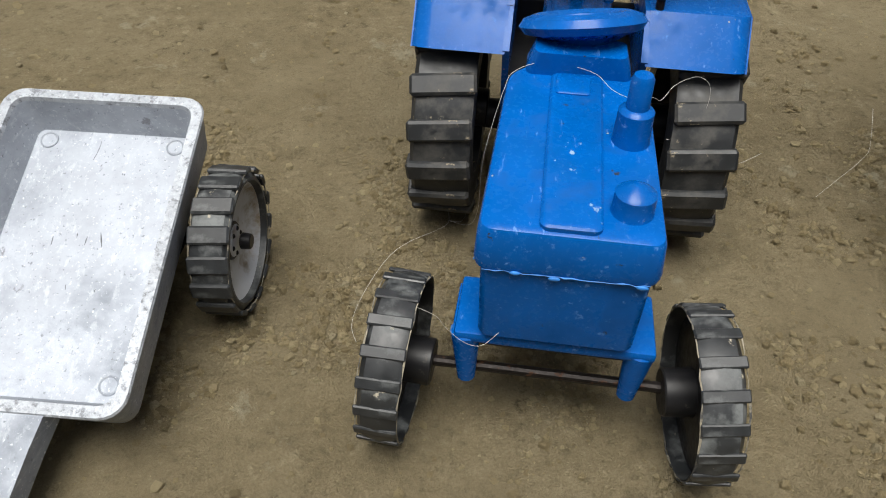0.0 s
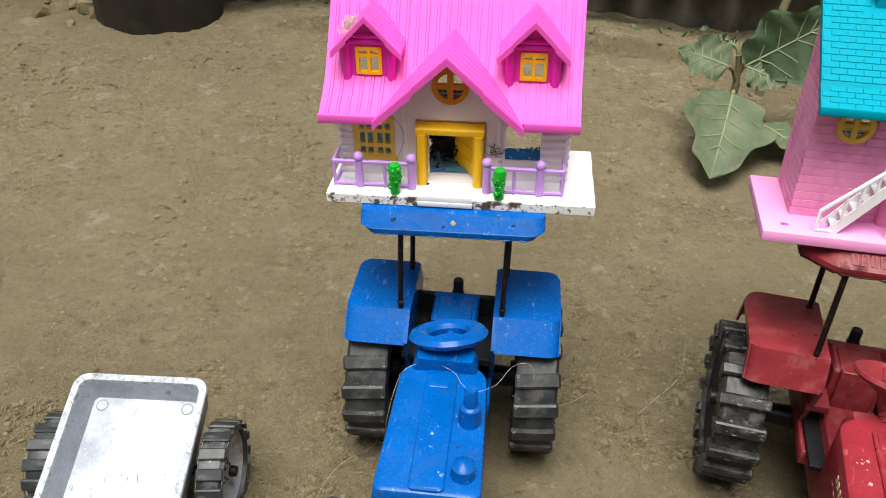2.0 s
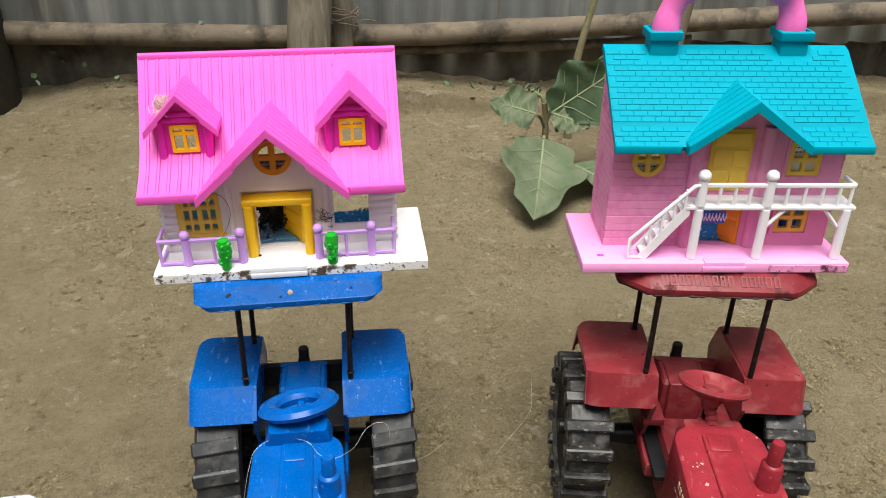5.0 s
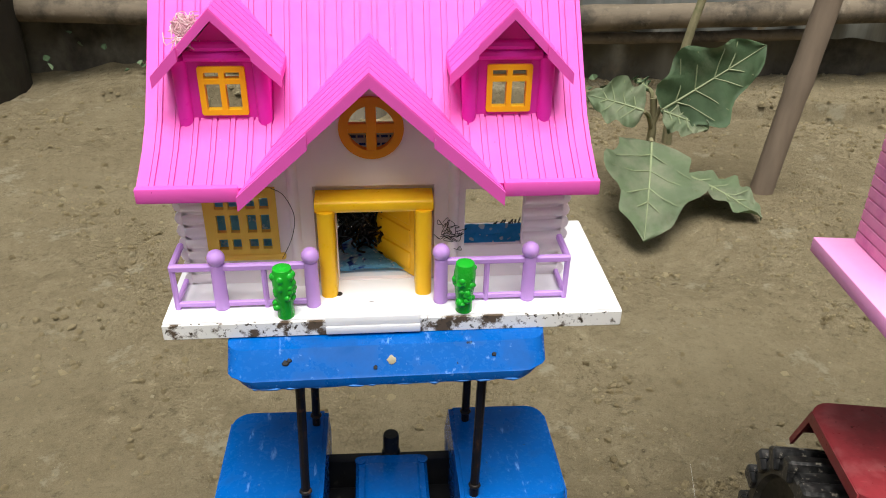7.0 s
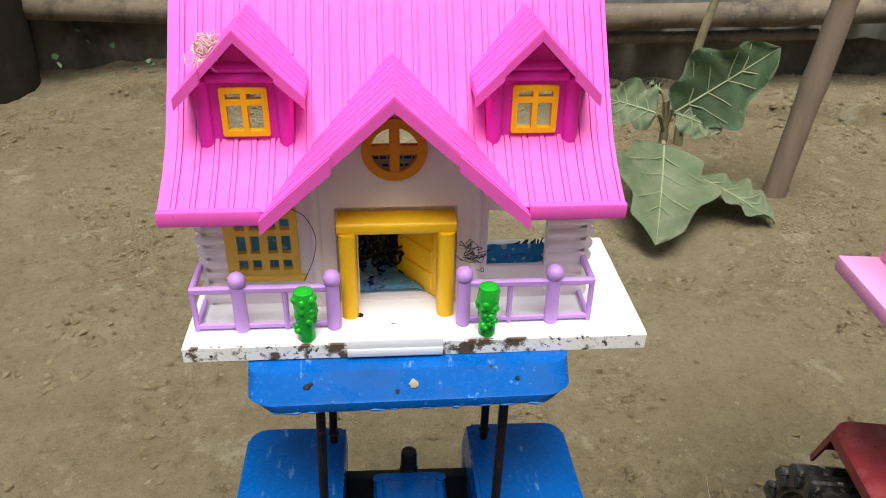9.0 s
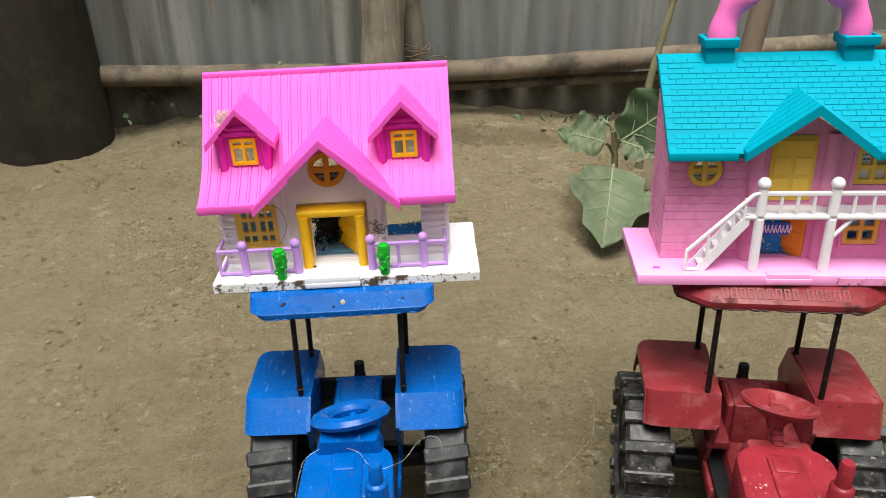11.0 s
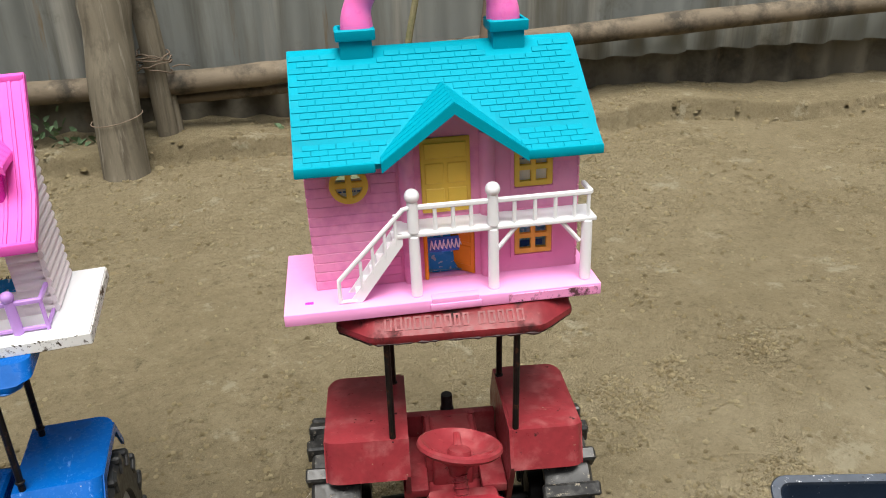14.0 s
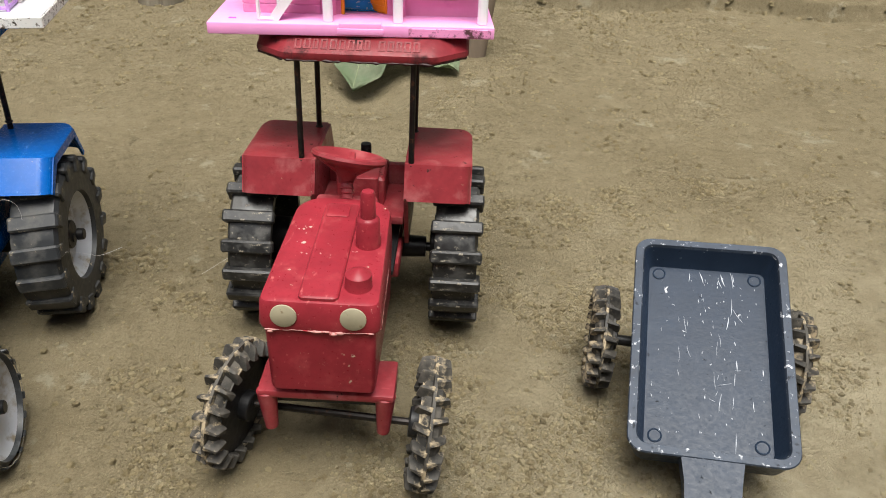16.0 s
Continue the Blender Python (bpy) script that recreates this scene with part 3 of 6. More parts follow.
def build_posts():
    bm = bmesh.new()
    culm(bm, [(0.160, 1.200, -0.05), (0.166, 1.220, 0.12), (0.184, 1.250, 0.35), (0.23, 1.33, 1.3)], 0.0362, [0.105, 0.6], 20)
    p = thing("bamboo_post", Matrix(), "thick weathered bamboo post set in the earth by the fence", "post")
    part("stem", bm, bamboo_up, p)
    bm = bmesh.new()
    tube(bm, [(0.1635 + 0.0392 * math.cos(a), 1.216 + 0.0396 * math.sin(a), 0.093 + 0.006 * math.cos(a)) for a in np.linspace(0, 2 * math.pi, 25)[:-1]], 0.0008, 6, True)
    part("wire", bm, stake_mat, p, "thin wire wound round the post")
    bm = bmesh.new()
    culm(bm, [(0.240, 1.290, -0.05), (0.236, 1.295, 0.15), (0.226, 1.310, 0.4), (0.20, 1.325, 1.2)], 0.017, [0.25, 0.7])
    q = thing("split_bamboo_post", Matrix(), "thin split bamboo stake tied to the fence rail", "post")
    part("stem", bm, bamboo_up, q)
    bm = bmesh.new()
    culm(bm, [(0.262, 1.300, -0.05), (0.252, 1.305, 0.15), (0.229, 1.318, 0.5)], 0.008, [])
    part("strip", bm, bamboo_up, q)
    bm = bmesh.new()
    rng = random.Random(3)
    for k in range(5):
        c, s = 0.146 + 0.006 * k, rng.uniform(-0.004, 0.004)
        tube(bm, [(0.238 + (0.026 + 0.003 * (k % 2) + rng.gauss(0, 0.0015)) * math.cos(a), 1.300 + 0.030 * math.sin(a), c + 3 * s * math.cos(a + k) + rng.gauss(0, 0.002)) for a in np.linspace(0, 2 * math.pi, 17)[:-1]], 0.0013, 6, True)
    tube(bm, smooth_path([(0.262, 1.272, 0.150), (0.275, 1.268, 0.153), (0.290, 1.270, 0.149)], 4), 0.0012, 6)
    part("tie", bm, stake_mat, q, "dry cord tied round rail and stake")
    # tree trunk at the fence
    bm = bmesh.new()
    rings = []
    for k in range(15):
        z = -0.05 + 2.2 * (k / 14) ** 1.4
        rings.append([(-0.455 - 0.01 * z + (0.116 + 0.006 * noise.noise((math.cos(a) * 2, math.sin(a) * 2, z * 3))) * math.cos(a) * (1 - 0.04 * z),
                       1.425 + (0.12 + 0.012 * noise.noise((math.cos(a) * 3, math.sin(a) * 3, z * 4))) * math.sin(a), z) for a in np.linspace(0, 2 * math.pi, 37)[:-1]])
    loft(bm, rings)
    t = thing("tree", Matrix(), "tree with a dark mossy trunk standing by the fence", "tree")
    part("trunk", bm, bark, t, angle=80)
    # limbs and leaves above are out of view, added to shade the far ground
    rng = random.Random(21)
    tips = []
    for dx, dy, dz in ((0.5, 0.3, 0.9), (-0.8, -0.3, 0.9), (0.3, 0.8, 1.0), (-0.9, 0.4, 0.8), (-0.5, 1.0, 0.6)):
        bm = bmesh.new()
        foot = Vector((-0.47, 1.425, 1.75))
        end = foot + Vector((dx, dy, dz))
        path = smooth_path([foot, foot.lerp(end, 0.35) + Vector((0, 0, 0.12)), foot.lerp(end, 0.7), end], 6)
        tube(bm, path, [0.055 * (1 - 0.85 * k / (len(path) - 1)) for k in range(len(path))], 9)
        part("limb", bm, bark, t)
        tips += path[6:]
    verts, faces = [], []
    for _ in range(1700):
        c = rng.choice(tips) + Vector((rng.gauss(0, 0.26), rng.gauss(0, 0.26), rng.gauss(0.02, 0.18)))
        m = Matrix.Translation(c) @ Euler((rng.uniform(-0.7, 0.7), rng.uniform(-0.7, 0.7), rng.uniform(0, 6.3))).to_matrix().to_4x4()
        l, w, n0 = rng.uniform(0.06, 0.11), rng.uniform(0.016, 0.028), len(verts)
        verts += [m @ Vector(p) for p in ((0, 0, 0), (w, l * 0.45, 0.006), (0, l, -0.008), (-w, l * 0.45, 0.006), (0, l * 0.5, -0.004))]
        faces += [(n0, n0 + 1, n0 + 4), (n0 + 1, n0 + 2, n0 + 4), (n0 + 2, n0 + 3, n0 + 4), (n0 + 3, n0, n0 + 4)]
    me = bpy.data.meshes.new("crown")
    me.from_pydata(verts, [], faces)
    me.materials.append(leaf_dark)
    crown = new("crown", me)
    crown.parent = t
    # stake beside the plant
    bm = bmesh.new()
    culm(bm, [(0.590, 0.840, -0.04), (0.608, 0.842, 0.1), (0.641, 0.845, 0.34), (0.70, 0.85, 0.8)], 0.0140, [0.4, 0.8], 12)
    s = thing("wooden_stake", Matrix(), "grey-brown wooden stake stuck in the earth beside the plant", "stake")
    part("stick", bm, stake_mat, s)
    # rubble at the foot of the fence
    rng = random.Random(31)
    verts, faces = [], []
    for _ in range(420):
        x = -0.53 - 0.75 * rng.random()
        y = fence_y(x) - 0.03 - abs(rng.gauss(0, 0.07))
        z, r = ground_z(x, y) - 0.002, 0.003 + 0.022 * rng.random() ** 3
        n0, a0 = len(verts), rng.random() * 6.3
        verts.append((x + 0.3 * r * rng.uniform(-1, 1), y, z + 0.75 * r))
        for rr, zz in ((0.8, 0.5), (1.05, -0.3)):
            for k in range(6):
                a = a0 + k * math.pi / 3 + zz
                q = r * rr * rng.uniform(0.7, 1.25)
                verts.append((x + q * math.cos(a), y + q * math.sin(a), z + r * (zz + 0.25 * rng.uniform(-1, 1))))
        for k in range(6):
            j = (k + 1) % 6
            faces += [(n0, n0 + 1 + k, n0 + 1 + j), (n0 + 1 + k, n0 + 7 + k, n0 + 7 + j, n0 + 1 + j)]
    me = bpy.data.meshes.new("rubble")
    me.from_pydata(verts, [], faces)
    me.materials.append(clod_mat)
    tagged(new("earth_clods", me), "broken clods of dry earth banked beside the tree trunk", "earth clods", kind="stuff")


def leaf(name, base, tip, width, droop, seed, parent, material, face=(0, -0.4, 1)):
    """A broad lobed leaf from its stalk end to its tip."""
    base, tip = Vector(base), Vector(tip)
    along = tip - base
    length = along.length
    fwd = along.normalized()
    nrm = Vector(face)
    nrm = (nrm - nrm.dot(fwd) * fwd).normalized()
    side = fwd.cross(nrm)
    rng = random.Random(seed)
    ph = rng.random() * 6
    bm = bmesh.new()
    nu, nv = 22, 12
    grid = []
    for i in range(nu + 1):
        u = i / nu
        half = width / 2 * (math.sin(math.pi * u ** 0.72) ** 0.75) * (1 + 0.16 * math.sin(u * 15 + ph)) if 0 < u < 1 else 0.0006
        row = []
        for j in range(nv + 1):
            v = 2 * j / nv - 1
            edge = half * v
            lift = 0.22 * abs(edge) - droop * length * (u - u * u * 0.2) * u + 0.004 * math.sin(u * 26 + abs(v) * 3) * abs(v) + droop * length * u
            lift -= 0.010 * max(0, abs(v) - 0.6) * math.sin(u * 9 + ph * v)
            row.append(bm.verts.new(base + fwd * (length * u - 0.12 * abs(edge)) + side * edge + nrm * lift))
        grid.append(row)
    for i in range(nu):
        for j in range(nv):
            bm.faces.new((grid[i][j], grid[i + 1][j], grid[i + 1][j + 1], grid[i][j + 1]))
    r = bmesh.ops.solidify(bm, geom=bm.faces[:], thickness=0.0006)
    ob = part(name, bm, material, parent, angle=80)
    vb = bmesh.new()

    def spot(u, v):
        i, j = min(nu, max(0, round(u * nu))), min(nv, max(0, round((v + 1) / 2 * nv)))
        return coords[i][j] + nrm * 0.0006
    coords = []
    for i in range(nu + 1):
        u = i / nu
        half = width / 2 * (math.sin(math.pi * u ** 0.72) ** 0.75) * (1 + 0.16 * math.sin(u * 15 + ph)) if 0 < u < 1 else 0.0006
        coords.append([])
        for j in range(nv + 1):
            v = 2 * j / nv - 1
            edge = half * v
            lift = 0.22 * abs(edge) - droop * length * (u - u * u * 0.2) * u + 0.004 * math.sin(u * 26 + abs(v) * 3) * abs(v) + droop * length * u
            lift -= 0.010 * max(0, abs(v) - 0.6) * math.sin(u * 9 + ph * v)
            coords[-1].append(base + fwd * (length * u - 0.12 * abs(edge)) + side * edge + nrm * lift)
    tube(vb, [spot(i / 11, 0) for i in range(12)], [0.0016 * (1 - 0.07 * i) for i in range(12)], 6)
    for u in (0.15, 0.32, 0.48, 0.64):
        for sgn in (-1, 1):
            tube(vb, [spot(u, 0), spot(u + 0.09, 0.34 * sgn), spot(u + 0.2, 0.84 * sgn)], [0.0009, 0.0007, 0.0004], 5)
    part("vein", vb, vein_mat, ob)
    return ob


def build_plant():
    p = thing("eggplant_plant", Matrix(), "young vegetable plant with broad dusty green leaves", "plant")
    bm = bmesh.new()
    tube(bm, smooth_path([(0.462, 0.895, -0.05), (0.464, 0.894, 0.02), (0.466, 0.894, 0.07), (0.460, 0.892, 0.11)]), [0.0058] * 9 + [0.005] * 8 + [0.004] * 8, 10)
    part("stem", bm, stem_mat, p)
    for a, b in (((0.465, 0.894, 0.05), (0.452, 0.866, 0.064)), ((0.465, 0.894, 0.07), (0.441, 0.876, 0.100)), ((0.465, 0.893, 0.075), (0.470, 0.886, 0.100)), ((0.464, 0.894, 0.03), (0.498, 0.850, 0.026)), ((0.461, 0.892, 0.10), (0.456, 0.900, 0.118))):
        bm = bmesh.new()
        mid = (Vector(a) + Vector(b)) / 2 + Vector((0, 0, 0.006))
        tube(bm, smooth_path([a, mid, b], 4), 0.0028, 8)
        part("leaf_stalk", bm, stem_mat, p)
    leaf("leaf", (0.452, 0.866, 0.064), (0.400, 0.760, -0.008), 0.112, 0.12, 1, p, leaf_mat, (-0.05, -0.75, 0.65))
    leaf("leaf", (0.441, 0.876, 0.100), (0.385, 0.915, 0.108), 0.060, 0.22, 2, p, leaf_mat, (-0.1, -0.75, 0.6))
    leaf("leaf", (0.468, 0.886, 0.096), (0.585, 0.880, 0.172), 0.092, 0.10, 3, p, leaf_dark, (0.25, -0.85, 0.45))
    leaf("leaf", (0.470, 0.884, 0.096), (0.520, 0.862, 0.078), 0.050, 0.15, 6, p, leaf_mat, (0.1, -0.8, 0.6))
    leaf("leaf", (0.498, 0.850, 0.026), (0.545, 0.765, 0.004), 0.066, 0.18, 4, p, leaf_mat, (0.35, -0.6, 0.7))
    leaf("leaf", (0.456, 0.900, 0.118), (0.436, 0.905, 0.130), 0.016, 0.2, 7, p, leaf_dark, (0.0, -0.6, 0.8))
    t = thing("sapling", Matrix(), "tall thin bare stem of a young shrub with few leaves", "plant")
    bm = bmesh.new()
    tube(bm, smooth_path([(0.566, 1.02, -0.05), (0.562, 1.02, 0.05), (0.566, 1.02, 0.13), (0.582, 1.02, 0.21), (0.606, 1.02, 0.31), (0.640, 1.02, 0.46)]), [0.0072 - 0.00008 * k for k in range(41)], 10)
    part("stem", bm, stem_mat, t)
    for pts in (((0.592, 1.02, 0.255), (0.588, 1.022, 0.31), (0.590, 1.024, 0.42)), ((0.606, 1.02, 0.31), (0.626, 1.018, 0.345), (0.652, 1.012, 0.40))):
        bm = bmesh.new()
        tube(bm, smooth_path(pts, 5), 0.0036, 8)
        part("branch", bm, stem_mat, t)
    leaf("leaf", (0.652, 1.012, 0.375), (0.715, 1.00, 0.360), 0.05, 0.2, 5, t, leaf_dark, (0.1, -0.5, 0.8))


def build_creeper():
    """Low weeds along the foot of the fence."""
    rng = random.Random(12)
    bm = bmesh.new()
    spots = [(-0.15, 8), (-0.05, 14), (0.03, 26), (0.09, 26), (-0.28, 5), (0.36, 8), (0.46, 10), (0.52, 6)]
    for sx, n in spots:
        for _ in range(n):
            x = sx + rng.gauss(0, 0.03)
            y = fence_y(x) - 0.045 + rng.gauss(0, 0.012)
            z = 0.012 + abs(rng.gauss(0, 0.034 if sx < 0.2 else 0.012))
            w, l = rng.uniform(0.004, 0.008), rng.uniform(0.009, 0.018)
            m = Matrix.Translation((x, y, z)) @ Euler((rng.uniform(0.3, 1.4), rng.uniform(-0.5, 0.5), rng.uniform(0, 6.3))).to_matrix().to_4x4()
            pts = [m @ Vector(p) for p in ((0, 0, 0), (w, l * 0.4, 0.002), (w * 0.6, l * 0.8, 0.001), (0, l, -0.002), (-w * 0.6, l * 0.8, 0.001), (-w, l * 0.4, 0.002))]
            mid = bm.verts.new(m @ Vector((0, l * 0.5, -0.0015)))
            vs = [bm.verts.new(p) for p in pts]
            for k in range(6):
                bm.faces.new((vs[k], vs[(k + 1) % 6], mid))
    tagged(part("weeds", bm, leaf_dark), "small green weeds growing along the foot of the fence", "weeds", kind="stuff")


def strand(label, pts, r=0.00007):
    t = thing("white_thread", Matrix(), label, "thread")
    bm = bmesh.new()
    tube(bm, smooth_path(pts, 6), r, 5)
    part("strand", bm, thread, t)


def build_threads():
    strand("fine loose white thread trailing from the earth over the blue tractor",
           [(-0.053, 0.231, 0.003), (-0.056, 0.242, 0.003), (-0.053, 0.259, 0.003), (-0.043, 0.285, 0.003), (-0.032, 0.300, 0.003), (-0.011, 0.315, 0.003), (-0.009, 0.328, 0.003), (-0.003, 0.331, 0.004),
            (0.000, 0.324, 0.004), (-0.003, 0.317, 0.004), (-0.009, 0.319, 0.003), (0.001, 0.312, 0.006), (0.002, 0.270, 0.050), (0.001, 0.250, 0.090), (0.004, 0.250, 0.109), (0.008, 0.255, 0.1215), (0.012, 0.266, 0.1225),
            (0.022, 0.272, 0.1235), (0.033, 0.271, 0.1235), (0.044, 0.264, 0.1235), (0.049, 0.253, 0.1228), (0.056, 0.247, 0.1225), (0.064, 0.250, 0.1215), (0.073, 0.266, 0.111), (0.084, 0.285, 0.107), (0.092, 0.285, 0.111), (0.098, 0.285, 0.108), (0.100, 0.285, 0.102), (0.100, 0.285, 0.096)])
    strand("fine loose white thread caught at the tractor's front axle", [(-0.024, 0.160, 0.100), (-0.018, 0.160, 0.096), (-0.015, 0.160, 0.091), (-0.009, 0.160, 0.084), (-0.003, 0.162, 0.080), (0.003, 0.166, 0.082)], 0.00005)
    strand("fine loose white thread lying on the earth", [(0.201, 0.343, 0.003), (0.221, 0.360, 0.004), (0.241, 0.378, 0.004), (0.251, 0.390, 0.006), (0.261, 0.418, 0.016)], 0.00007)
    strand("fine loose white thread hanging at the blue tractor's rear wheel", [(0.088, 0.292, 0.075), (0.100, 0.288, 0.074), (0.108, 0.286, 0.066), (0.120, 0.290, 0.066), (0.128, 0.300, 0.058), (0.136, 0.312, 0.048), (0.150, 0.322, 0.047)], 0.00008)


# ---- wheels ----
BLOCKS = {}
TO_X = Matrix.Rotation(math.pi / 2, 4, "Y")


def wheel(parent, name, m, radius, width, style, tread, rim_mat, rim_label=""):
    """A hollow toy wheel; its outer side looks along +x of m."""
    axle = m @ TO_X
    w, R = width / 2, radius
    body = R - {"bars": 0.0045, "blocks": 0.0028, "cleats": 0.0045, "ribs": 0.0016, "thin": 0.0006}[style]
    bm = bmesh.new()
    inner = body * {"thin": 0.965, "ribs": 0.93, "blocks": 0.64, "cleats": 0.90, "bars": 0.88}[style]
    shoulder = 0.0045 if style == "cleats" else 0.0012
    lathe(bm, [(inner, -w), (body - shoulder, -w), (body - shoulder * 0.3, -w + 0.0022), (body + 0.0004, 0), (body - shoulder * 0.3, w - 0.0022), (body - 0.0025 - shoulder * 0.6, w), (inner * 0.93, w), (inner * 0.9, w - 0.003), (inner, w - 0.005)], 48, axle, True)
    count = {"bars": 17, "blocks": 16, "cleats": 20, "ribs": 16, "thin": 18}[style]
    key = (style, R, w, tread.name)
    if key not in BLOCKS:
        BLOCKS[key] = []
        for sgn in ((-1, 1) if style == "cleats" else (1,)):
            lug = bmesh.new()
            if style == "bars":
                box(lug, (-w - 0.0025, -0.0042, body - 0.002), (w + 0.0028, 0.0042, R), 0.0012, None, 1)
                box(lug, (w - 0.001, -0.0036, body * 0.86), (w + 0.0026, 0.0036, R - 0.001), 0.0008, None, 1)
            elif style == "blocks":
                tilt = Matrix.Rotation(radians(6), 4, "Z")
                box(lug, (-w - 0.0008, -0.0062, body - 0.002), (w + 0.0012, 0.0040, R), 0.0013, tilt, 1)
                box(lug, (w - 0.001, -0.0050, body * 0.84), (w + 0.0014, 0.0034, R - 0.0015), 0.0008, tilt, 1)
            elif style == "cleats":
                vs = box(lug, (0.0004 * sgn, -0.0030, body - 0.005), ((w + 0.0030) * sgn, 0.0030, R), 0.0007, None, 1)
                for v in vs:
                    out = min(1, max(0, abs(v.co.x) / (w + 0.003)))
                    if v.co.z > R - 0.0015:
                        v.co.y *= 0.60 - 0.25 * out
                        v.co.x -= 0.0012 * sgn * out
                        v.co.z -= 0.0016 * out ** 3
                    v.co.y *= 1 - 0.3 * out
                bmesh.ops.transform(lug, matrix=Matrix.Rotation(radians(12 * sgn), 4, "Z"), verts=vs)
            elif style == "thin":
                box(lug, (-w - 0.0002, -0.0026, body - 0.001), (w + 0.0006, 0.0020, R), 0.0005, Matrix.Rotation(radians(3), 4, "Z"), 1)
            else:
                box(lug, (-w - 0.0007, -0.0043, body - 0.001), (w + 0.0009, 0.0036, R), 0.0008, Matrix.Rotation(radians(4), 4, "Z"), 1)
            BLOCKS[key].append(lug)
            me = bpy.data.meshes.new("tread_block")
            lug.to_mesh(me)
            lug.free()
            me.polygons.foreach_set("use_smooth", [True] * len(me.polygons))
            me.set_sharp_from_angle(angle=radians(35))
            me.materials.append(tread)
            BLOCKS[key][-1] = me
    if style == "cleats":
        lathe(bm, [(body - 0.002, -0.0014), (R - 0.0006, -0.0009), (R - 0.0006, 0.0009), (body - 0.002, 0.0014)], 48, axle, True)
    wh = part(name, bm, tread, parent)
    if style in ("thin", "ribs"):
        rng = random.Random(int(R * 1e5))
        for side in (-1, 1):
            bm = bmesh.new()
            tube(bm, [axle @ Vector(((body - 0.0006) * math.cos(a), (body - 0.0006) * math.sin(a), side * w + rng.gauss(0, 0.0002))) for a in np.linspace(0, 2 * math.pi, 49)[:-1]], [max(0.00012, rng.gauss(0.00026, 0.00015)) for _ in range(48)], 5, True)
            part("worn_edge", bm, edge_mud, wh, "pale frayed edge")
    for i, me in enumerate(BLOCKS[key]):
        for k in range(count):
            block = new("tread_block", me)
            block.parent = wh
            block.matrix_local = m @ Matrix.Rotation(2 * math.pi * (k + 0.5 * i) / count, 4, "X")
    bm = bmesh.new()
    face = w - 0.004
    deep = {"blocks": 0.010, "ribs": 0.005, "thin": 0.004}.get(style, 0.004)
    lathe(bm, [(0, face - deep + 0.003), (0.23 * inner, face - deep + 0.003), (0.29 * inner, face - deep), (0.68 * inner, face - deep * 0.75), (0.82 * inner, face - 0.002), (inner * 0.94, face + 0.002), (inner * 0.94, face), (0.79 * inner, face - 0.004), (0.66 * inner, face - deep - 0.002), (0, face - deep - 0.002)], 40, axle)
    part("rim", bm, rim_mat, wh, rim_label)
    # added black disc stands in for the shade inside the hollow wheel
    bm = bmesh.new()
    lathe(bm, [(0, face - deep - 0.003), (inner * 0.93, face - deep * 0.5 - 0.004), (inner * 0.93, face - deep * 0.5 - 0.0045), (0, face - deep - 0.0035)], 32, axle)
    part("rim_back", bm, black, wh)
    bm = bmesh.new()
    rod(bm, m @ Vector((face - 0.003, 0, 0)), m @ Vector((-w - (0.007 if style == "thin" else 0.004), 0, 0)), 0.30 * inner, 0.29 * inner, 18, 0.0006)
    part("axle_sleeve", bm, black, wh)
    bm = bmesh.new()
    rod(bm, m @ Vector((face, 0, 0)), m @ Vector((w + 0.001, 0, 0)), 0.13 * inner, 0.12 * inner, 14, 0.0005)
    for k in range(6):
        a = 2 * math.pi * k / 6
        ball(bm, m @ Vector((face - deep * 0.5, 0.19 * inner * math.cos(a), 0.19 * inner * math.sin(a))), 0.0014, u=8, v=6)
    part("hub", bm, black, wh)
    return wh


# ---- tractors ----
SIDE = Matrix.Rotation(math.pi / 2, 4, "Z")


